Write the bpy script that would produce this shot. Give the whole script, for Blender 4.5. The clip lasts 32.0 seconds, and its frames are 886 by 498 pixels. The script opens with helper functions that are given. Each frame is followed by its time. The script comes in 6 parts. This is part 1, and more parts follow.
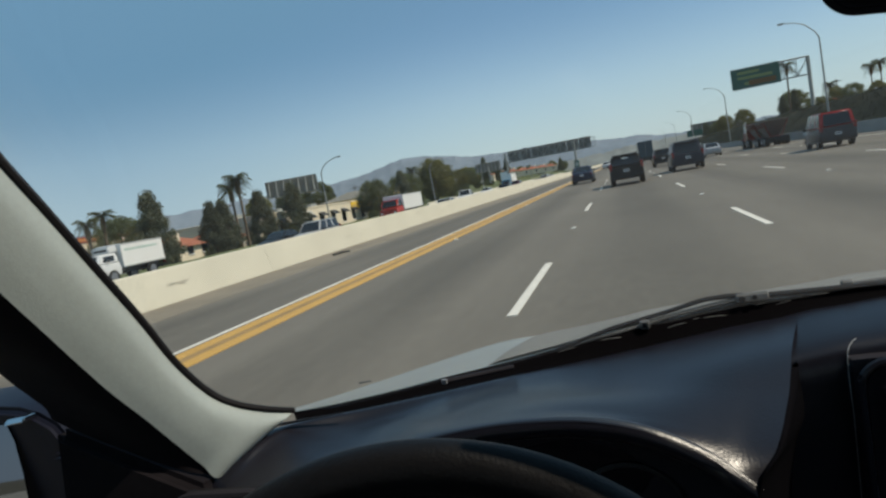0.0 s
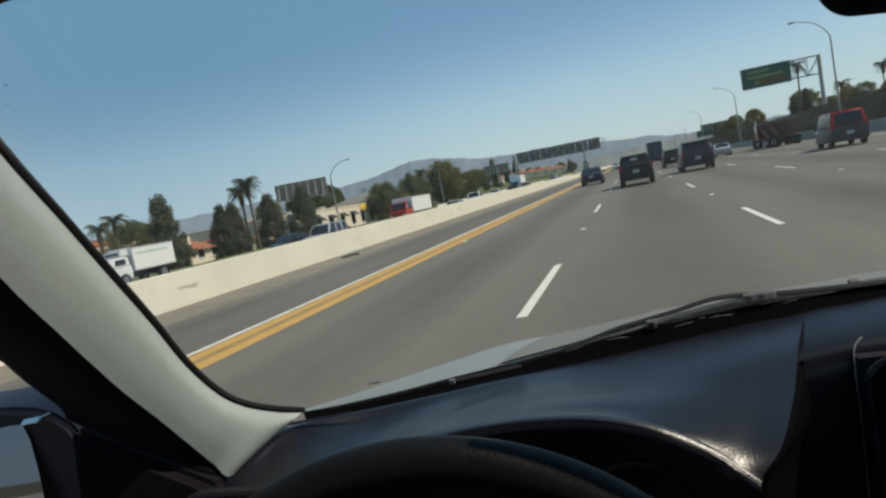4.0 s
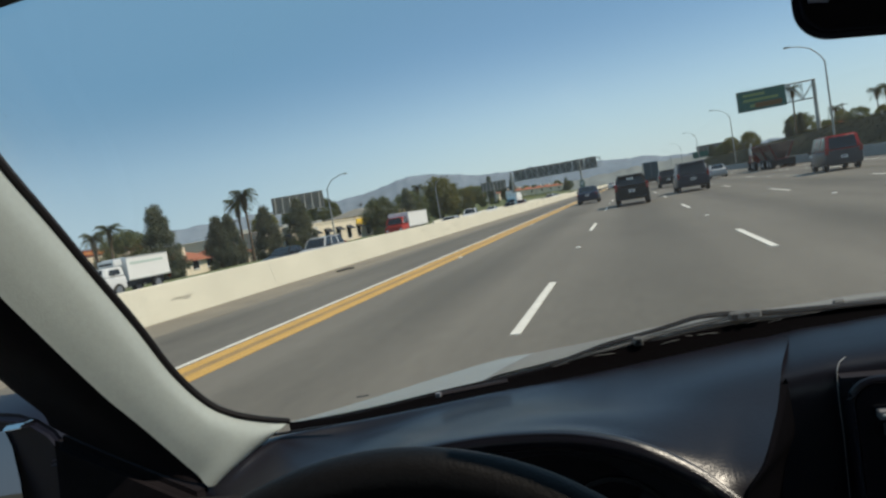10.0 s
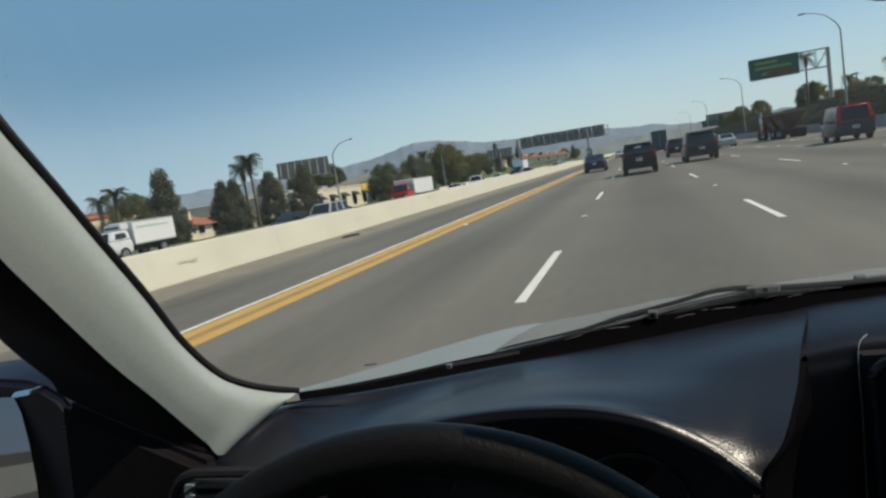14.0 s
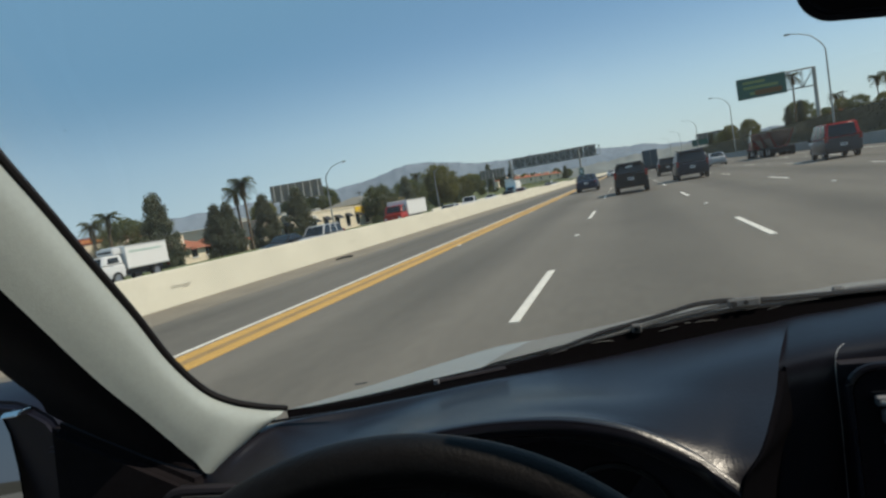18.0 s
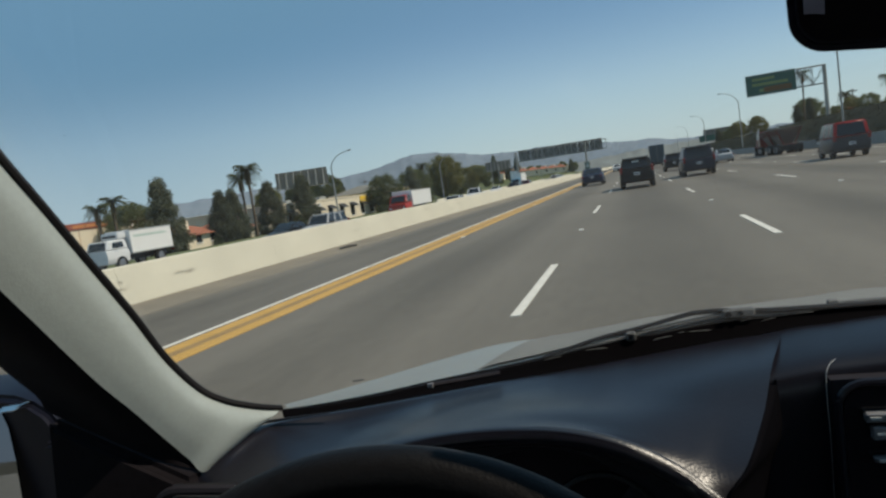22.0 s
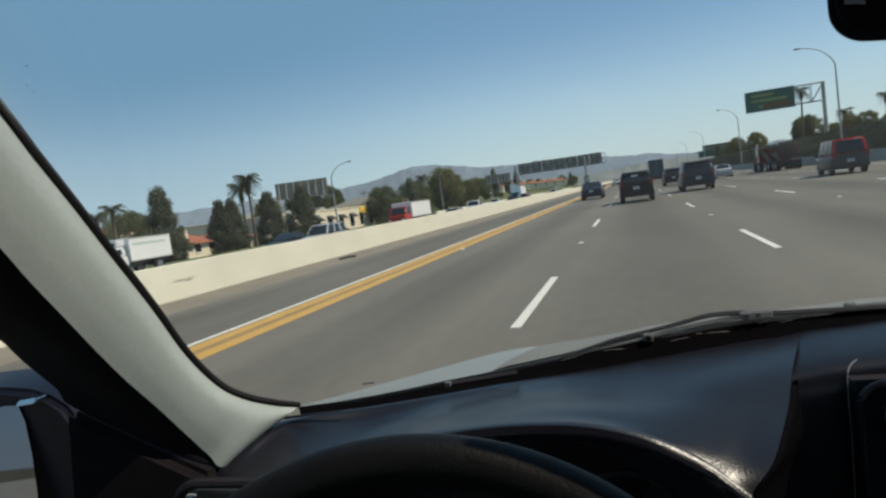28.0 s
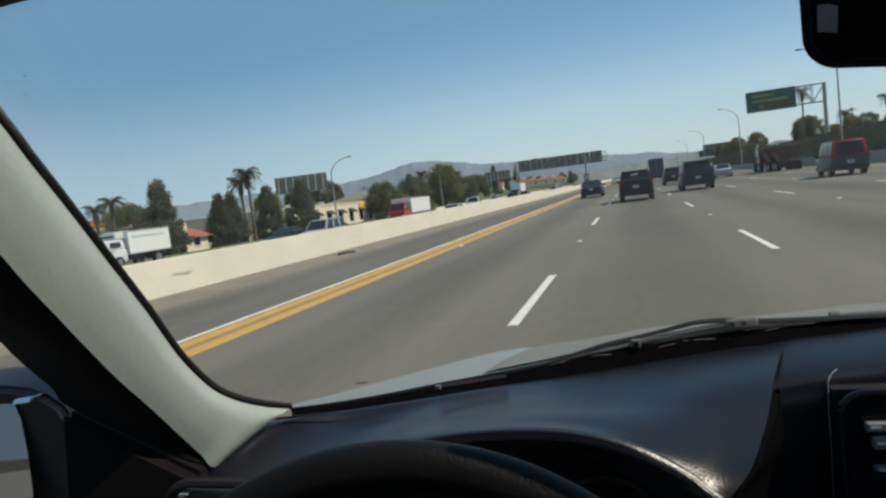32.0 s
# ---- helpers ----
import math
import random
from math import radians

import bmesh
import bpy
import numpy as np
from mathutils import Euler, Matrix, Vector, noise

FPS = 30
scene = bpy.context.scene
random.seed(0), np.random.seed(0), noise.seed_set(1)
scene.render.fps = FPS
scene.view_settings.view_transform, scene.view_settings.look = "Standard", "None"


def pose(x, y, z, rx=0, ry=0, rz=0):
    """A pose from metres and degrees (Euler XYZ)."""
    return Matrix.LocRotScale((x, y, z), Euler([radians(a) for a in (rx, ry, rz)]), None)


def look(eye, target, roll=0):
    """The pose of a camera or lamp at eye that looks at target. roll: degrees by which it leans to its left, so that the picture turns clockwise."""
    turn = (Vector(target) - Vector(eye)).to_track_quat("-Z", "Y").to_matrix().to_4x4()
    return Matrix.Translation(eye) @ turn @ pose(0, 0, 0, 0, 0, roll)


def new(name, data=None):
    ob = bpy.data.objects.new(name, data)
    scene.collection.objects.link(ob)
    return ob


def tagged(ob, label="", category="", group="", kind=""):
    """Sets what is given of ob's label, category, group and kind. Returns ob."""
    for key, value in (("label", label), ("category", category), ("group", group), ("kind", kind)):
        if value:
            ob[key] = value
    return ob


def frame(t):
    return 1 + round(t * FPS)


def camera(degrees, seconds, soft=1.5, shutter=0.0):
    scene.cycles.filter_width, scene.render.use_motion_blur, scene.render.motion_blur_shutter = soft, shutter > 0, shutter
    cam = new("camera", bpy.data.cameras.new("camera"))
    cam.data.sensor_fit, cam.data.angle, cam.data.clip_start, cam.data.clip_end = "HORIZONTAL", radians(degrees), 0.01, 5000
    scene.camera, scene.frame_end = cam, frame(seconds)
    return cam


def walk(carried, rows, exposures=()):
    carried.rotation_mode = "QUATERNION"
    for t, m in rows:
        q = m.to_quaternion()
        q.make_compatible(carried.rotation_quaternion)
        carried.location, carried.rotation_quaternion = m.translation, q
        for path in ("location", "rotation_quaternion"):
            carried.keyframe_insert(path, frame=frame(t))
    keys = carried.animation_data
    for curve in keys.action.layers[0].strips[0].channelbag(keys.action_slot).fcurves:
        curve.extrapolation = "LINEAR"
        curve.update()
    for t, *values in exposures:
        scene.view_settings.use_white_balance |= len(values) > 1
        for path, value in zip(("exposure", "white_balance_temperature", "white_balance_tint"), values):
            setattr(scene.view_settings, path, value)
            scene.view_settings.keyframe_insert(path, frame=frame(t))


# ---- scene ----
cam = camera(68.8, 32.0, soft=2.5)
EYE = 1.41
ROWS = [  # seconds, place in metres from the mean eye, yaw, pitch and lean in degrees
    (0, -0.0043, 0.0103, -0.0020, 16.47, -4.96, -10.33),
    (0.5, -0.0008, 0.0093, 0.0020, 16.91, -4.91, -10.70),
    (1, 0.0038, 0.0092, -0.0010, 17.10, -4.60, -10.82),
    (1.5, -0.0077, 0.0069, -0.0080, 17.41, -4.31, -10.98),
    (2, -0.0104, 0.0111, -0.0030, 17.05, -5.48, -9.79),
    (2.5, 0.0003, 0.0073, -0.0064, 15.81, -4.97, -9.66),
    (3, 0.0071, 0.0099, 0.0039, 15.84, -5.86, -9.65),
    (3.5, -0.0002, 0.0046, -0.0019, 16.80, -4.88, -10.39),
    (5.5, -0.0012, 0.0054, -0.0040, 17.86, -4.44, -10.61),
    (6, -0.0048, 0.0059, -0.0047, 17.41, -4.54, -9.81),
    (6.5, 0.0044, 0.0023, -0.0047, 17.37, -3.43, -11.32),
    (7, 0.0032, -0.0019, -0.0072, 17.46, -2.30, -11.20),
    (7.5, 0.0064, 0.0062, -0.0057, 16.67, -3.78, -9.63),
    (8, 0.0045, 0.0040, -0.0079, 16.76, -3.26, -9.97),
    (8.5, 0.0158, 0.0059, -0.0094, 16.51, -3.33, -10.63),
    (9, 0.0120, 0.0050, -0.0081, 16.58, -3.45, -10.19),
    (9.5, 0.0077, 0.0030, -0.0044, 16.56, -3.57, -9.85),
    (10, 0.0064, 0.0032, -0.0063, 16.61, -3.32, -9.58),
    (10.5, 0.0053, 0.0099, -0.0059, 16.94, -4.89, -9.88),
    (11, 0.0038, 0.0130, -0.0048, 17.12, -5.73, -10.39),
    (11.5, -0.0090, 0.0144, -0.0018, 17.37, -6.21, -8.85),
    (12, -0.0126, 0.0204, -0.0042, 17.15, -7.43, -8.47),
    (12.5, -0.0115, 0.0221, -0.0038, 17.37, -7.99, -8.79),
    (13, 0.0002, 0.0147, -0.0075, 17.16, -5.76, -9.48),
    (13.5, -0.0044, 0.0164, -0.0041, 17.51, -6.28, -9.00),
    (15.5, 0.0081, 0.0055, -0.0035, 17.13, -4.19, -9.80),
    (16, 0.0215, 0.0048, -0.0124, 16.60, -3.43, -10.42),
    (16.5, 0.0150, 0.0026, -0.0111, 16.44, -3.26, -9.56),
    (17, 0.0060, 0.0076, -0.0074, 16.76, -4.71, -9.36),
    (17.5, 0.0148, 0.0027, -0.0072, 16.45, -3.45, -10.32),
    (18, 0.0062, 0.0065, -0.0079, 16.69, -4.37, -9.61),
    (18.5, 0.0077, 0.0105, -0.0147, 16.46, -4.64, -9.87),
    (19, 0.0108, 0.0057, -0.0072, 16.64, -3.78, -10.01),
    (19.5, 0.0080, 0.0069, -0.0128, 16.51, -3.95, -9.65),
    (20, 0.0137, -0.0137, 0.0081, 15.94, -1.35, -9.39),
    (20.5, 0.0153, -0.0131, 0.0078, 16.06, -1.32, -8.53),
    (21, 0.0107, 0.0089, 0.0097, 16.62, -5.00, -8.16),
    (21.5, 0.0028, 0.0062, 0.0040, 16.47, -4.55, -7.98),
    (22, 0.0155, 0.0067, 0.0051, 17.15, -5.12, -8.41),
    (22.5, 0.0044, 0.0004, -0.0034, 16.72, -4.43, -7.91),
    (23, 0.0066, 0.0019, -0.0043, 16.34, -4.46, -8.75),
    (23.5, 0.0059, -0.0035, -0.0026, 16.28, -3.51, -8.62),
    (24, 0.0052, -0.0074, -0.0022, 16.32, -2.84, -8.58),
    (24.5, -0.0017, -0.0071, -0.0040, 16.56, -2.97, -8.55),
    (26.5, -0.0011, -0.0061, -0.0060, 16.83, -3.04, -9.21),
    (27, 0.0070, -0.0057, -0.0075, 16.71, -2.70, -9.39),
    (27.5, -0.0066, -0.0014, -0.0081, 16.87, -3.98, -8.43),
    (28, -0.0049, -0.0023, -0.0054, 16.90, -4.07, -7.74),
    (28.5, -0.0082, 0.0005, -0.0040, 16.90, -5.06, -6.65),
    (29, 0.0006, -0.0017, -0.0039, 16.81, -4.50, -7.18),
    (29.5, 0.0047, -0.0101, -0.0012, 16.84, -3.43, -6.76),
    (30, 0.0113, -0.0194, 0.0011, 16.79, -2.20, -7.08),
    (30.5, 0.0157, -0.0162, 0.0030, 17.11, -2.82, -7.45),
    (31, 0.0048, -0.0089, 0.0028, 17.34, -4.39, -6.88),
    (31.5, 0.0097, -0.0060, 0.0017, 17.48, -4.74, -6.78),
    (32, 0.0063, -0.0087, 0.0035, 16.86, -4.41, -7.04),
]
walk(cam, [(t, pose(x, y, EYE + z, 90 + pitch, 0, yaw) @ pose(0, 0, 0, 0, 0, lean)) for t, x, y, z, yaw, pitch, lean in ROWS],
     exposures=[(t, stops, 6600, 9) for t, stops in ((0.0, 0.1), (3.0, 0.1), (6.0, 0.22), (9.0, 0.22), (13.0, 0.18), (17.0, 0.17), (19.5, 0.2), (20.2, 0.32), (21.0, 0.17), (22.0, 0.02), (23.0, 0.06), (24.0, 0.18), (28.0, 0.17), (30.0, 0.22), (32.0, 0.2))])

# ---- light ----
SUN_WAY = Vector((0.61, 0.03, 0.79)).normalized()
world = bpy.data.worlds.new("world")
scene.world = world
world.use_nodes = True
wn = world.node_tree.nodes
sky = wn.new("ShaderNodeTexSky")
sky.sky_type, sky.sun_disc = "NISHITA", False
sky.sun_elevation = math.asin(SUN_WAY.z)
sky.sun_rotation = math.atan2(SUN_WAY.x, SUN_WAY.y)
sky.air_density, sky.dust_density, sky.ozone_density, sky.altitude = 1.0, 0.1, 3.0, 0
haze = wn.new("ShaderNodeMix")
haze.data_type = "RGBA"
haze.inputs[7].default_value = (4.0, 5.1, 5.85, 1)
deep, high = wn.new("ShaderNodeMix"), wn.new("ShaderNodeMapRange")
deep.data_type = "RGBA"
deep.inputs[7].default_value = (1.38, 2.6, 4.1, 1)
high.inputs["From Min"].default_value, high.inputs["From Max"].default_value = 0.12, 0.42
high.inputs["To Min"].default_value, high.inputs["To Max"].default_value = 0.0, 0.95
# ground haze: thick at the horizon, thinning out upwards
toward, parts, thin = wn.new("ShaderNodeTexCoord"), wn.new("ShaderNodeSeparateXYZ"), wn.new("ShaderNodeMapRange")
thin.interpolation_type = "SMOOTHSTEP"
thin.inputs["From Min"].default_value, thin.inputs["From Max"].default_value = -0.02, 0.25
thin.inputs["To Min"].default_value, thin.inputs["To Max"].default_value = 0.78, 0.02
world.node_tree.links.new(toward.outputs["Generated"], parts.inputs[0])
world.node_tree.links.new(parts.outputs["Z"], thin.inputs["Value"])
world.node_tree.links.new(parts.outputs["Z"], high.inputs["Value"])
# the sky is deeper on the side away from the sun
side, both = wn.new("ShaderNodeMapRange"), wn.new("ShaderNodeMath")
side.interpolation_type = "SMOOTHSTEP"
side.inputs["From Min"].default_value, side.inputs["From Max"].default_value = -0.1, -0.75
side.inputs["To Min"].default_value, side.inputs["To Max"].default_value = 0.0, 0.8
both.operation, both.use_clamp = "ADD", True
world.node_tree.links.new(parts.outputs["X"], side.inputs["Value"])
world.node_tree.links.new(high.outputs[0], both.inputs[0])
world.node_tree.links.new(side.outputs[0], both.inputs[1])
world.node_tree.links.new(both.outputs[0], deep.inputs[0])
world.node_tree.links.new(thin.outputs[0], haze.inputs[0])
world.node_tree.links.new(sky.outputs[0], deep.inputs[6])
world.node_tree.links.new(deep.outputs[2], haze.inputs[6])
rich = wn.new("ShaderNodeHueSaturation")
rich.inputs["Hue"].default_value = 0.494
rich.inputs["Saturation"].default_value = 1.06
world.node_tree.links.new(haze.outputs[2], rich.inputs["Color"])
world.node_tree.links.new(rich.outputs[0], wn["Background"].inputs[0])
wn["Background"].inputs[1].default_value = 0.104
lamp = bpy.data.lights.new("sun", "SUN")
lamp.energy, lamp.angle, lamp.color = 3.65, radians(0.55), (1.0, 0.895, 0.735)
sun = new("sun", lamp)
sun.matrix_world = look(SUN_WAY * 50, (0, 0, 0))

# ---- materials ----
def material(name, col, rough=0.6, metal=0.0, vary=0.25, scale=3.0, fine=40.0, bump=0.0, bscale=60.0, spec=0.5, coat=0.0, per_object=0.0):
    m = bpy.data.materials.new(name)
    m.use_nodes = True
    n, l = m.node_tree.nodes, m.node_tree.links
    p = n["Principled BSDF"]
    p.inputs["Roughness"].default_value, p.inputs["Metallic"].default_value = rough, metal
    p.inputs["Specular IOR Level"].default_value, p.inputs["Coat Weight"].default_value = spec, coat
    tc = n.new("ShaderNodeTexCoord")
    a, b = n.new("ShaderNodeTexNoise"), n.new("ShaderNodeTexNoise")
    a.inputs["Scale"].default_value, b.inputs["Scale"].default_value = scale, fine
    a.inputs["Detail"].default_value = 5.0
    mix = n.new("ShaderNodeMath")
    mix.operation = "MULTIPLY_ADD"
    mix.inputs[1].default_value = 0.5
    half = n.new("ShaderNodeMath")
    half.operation = "MULTIPLY"
    half.inputs[1].default_value = 0.5
    l.new(tc.outputs["Object"], a.inputs["Vector"]), l.new(tc.outputs["Object"], b.inputs["Vector"])
    l.new(b.outputs["Fac"], half.inputs[0]), l.new(a.outputs["Fac"], mix.inputs[0]), l.new(half.outputs[0], mix.inputs[2])
    ramp = n.new("ShaderNodeValToRGB")
    ramp.color_ramp.elements[0].position, ramp.color_ramp.elements[1].position = 0.3, 0.7
    ramp.color_ramp.elements[0].color = (*[c * (1 - vary) for c in col], 1)
    ramp.color_ramp.elements[1].color = (*[min(1, c * (1 + vary)) for c in col], 1)
    l.new(mix.outputs[0], ramp.inputs[0])
    out = ramp.outputs[0]
    if per_object:
        info, hsv, mr = n.new("ShaderNodeObjectInfo"), n.new("ShaderNodeHueSaturation"), n.new("ShaderNodeMapRange")
        mr.inputs["To Min"].default_value, mr.inputs["To Max"].default_value = 1 - per_object, 1 + per_object
        l.new(info.outputs["Random"], mr.inputs["Value"]), l.new(mr.outputs[0], hsv.inputs["Value"]), l.new(out, hsv.inputs["Color"])
        out = hsv.outputs[0]
    l.new(out, p.inputs["Base Color"])
    if bump:
        t, bp = n.new("ShaderNodeTexNoise"), n.new("ShaderNodeBump")
        t.inputs["Scale"].default_value = bscale
        bp.inputs["Strength"].default_value, bp.inputs["Distance"].default_value = bump, 0.02
        l.new(tc.outputs["Object"], t.inputs["Vector"]), l.new(t.outputs["Fac"], bp.inputs["Height"]), l.new(bp.outputs[0], p.inputs["Normal"])
    return m


def glass(name, tint=(1, 1, 1), gloss=0.6, rough=0.0, haze_veil=0.0):
    m = bpy.data.materials.new(name)
    m.use_nodes = True
    n, l = m.node_tree.nodes, m.node_tree.links
    n.clear()
    o, mx, tr, gl, fr, k = [n.new("ShaderNode" + s) for s in ("OutputMaterial", "MixShader", "BsdfTransparent", "BsdfGlossy", "Fresnel", "Math")]
    tr.inputs[0].default_value = (*tint, 1)
    gl.inputs["Roughness"].default_value = rough
    k.operation, k.inputs[1].default_value = "MULTIPLY", gloss
    fr.inputs[0].default_value = 1.45
    l.new(fr.outputs[0], k.inputs[0]), l.new(k.outputs[0], mx.inputs[0]), l.new(tr.outputs[0], mx.inputs[1]), l.new(gl.outputs[0], mx.inputs[2]), l.new(mx.outputs[0], o.inputs[0])
    if haze_veil:  # an added translucent film whose pale veil stands in for haze and glare
        film, veil, spots, amount = [n.new("ShaderNode" + k) for k in ("MixShader", "BsdfTranslucent", "TexNoise", "MapRange")]
        veil.inputs[0].default_value = (0.82, 0.86, 0.9, 1)
        spots.inputs["Scale"].default_value, spots.inputs["Detail"].default_value = 9.0, 4.0
        amount.inputs["To Min"].default_value, amount.inputs["To Max"].default_value = haze_veil * 0.75, haze_veil * 1.25
        l.new(spots.outputs["Fac"], amount.inputs["Value"]), l.new(amount.outputs[0], film.inputs[0])
        l.new(mx.outputs[0], film.inputs[1]), l.new(veil.outputs[0], film.inputs[2]), l.new(film.outputs[0], o.inputs[0])
    return m


def road_surface(name, col):
    """Asphalt with worn wheel paths and oil bands that run along the lanes, blotches and fine grit."""
    m = bpy.data.materials.new(name)
    m.use_nodes = True
    n, l = m.node_tree.nodes, m.node_tree.links
    p = n["Principled BSDF"]
    p.inputs["Roughness"].default_value, p.inputs["Specular IOR Level"].default_value = 0.85, 0.3
    tc = n.new("ShaderNodeTexCoord")
    total = None
    for size, share, detail in (((0.55, 0.006, 1), 0.42, 2), ((0.3, 0.12, 1), 0.28, 5), ((9, 2.5, 9), 0.16, 4), ((70, 70, 70), 0.14, 2)):
        mp, t, k = n.new("ShaderNodeMapping"), n.new("ShaderNodeTexNoise"), n.new("ShaderNodeMath")
        mp.inputs["Scale"].default_value, t.inputs["Scale"].default_value, t.inputs["Detail"].default_value = size, 1.0, detail
        k.operation, k.inputs[1].default_value = "MULTIPLY_ADD", share
        k.inputs[2].default_value = 0.0
        l.new(tc.outputs["Object"], mp.inputs["Vector"]), l.new(mp.outputs[0], t.inputs["Vector"]), l.new(t.outputs["Fac"], k.inputs[0])
        if total:
            l.new(total, k.inputs[2])
        total = k.outputs[0]
    # oil-darkened lane middles between paler wheel paths
    axes, turn, wave, oil = n.new("ShaderNodeSeparateXYZ"), n.new("ShaderNodeMath"), n.new("ShaderNodeMath"), n.new("ShaderNodeMath")
    turn.operation, turn.inputs[1].default_value, turn.inputs[2].default_value = "MULTIPLY_ADD", 2 * math.pi / 3.67, -0.37
    wave.operation, oil.operation, oil.inputs[1].default_value = "COSINE", "MULTIPLY_ADD", -0.045
    l.new(tc.outputs["Object"], axes.inputs[0]), l.new(axes.outputs["X"], turn.inputs[0]), l.new(turn.outputs[0], wave.inputs[0])
    l.new(wave.outputs[0], oil.inputs[0]), l.new(total, oil.inputs[2])
    total = oil.outputs[0]
    ramp = n.new("ShaderNodeValToRGB")
    e = ramp.color_ramp.elements
    e[0].position, e[1].position = 0.36, 0.64
    e[0].color, e[1].color = (*[c * 0.66 for c in col], 1), (*[c * 1.3 for c in col], 1)
    l.new(total, ramp.inputs[0]), l.new(ramp.outputs[0], p.inputs["Base Color"])
    g, bp = n.new("ShaderNodeTexNoise"), n.new("ShaderNodeBump")
    g.inputs["Scale"].default_value = 90
    bp.inputs["Strength"].default_value, bp.inputs["Distance"].default_value = 0.3, 0.01
    l.new(tc.outputs["Object"], g.inputs["Vector"]), l.new(g.outputs["Fac"], bp.inputs["Height"]), l.new(bp.outputs[0], p.inputs["Normal"])
    return m


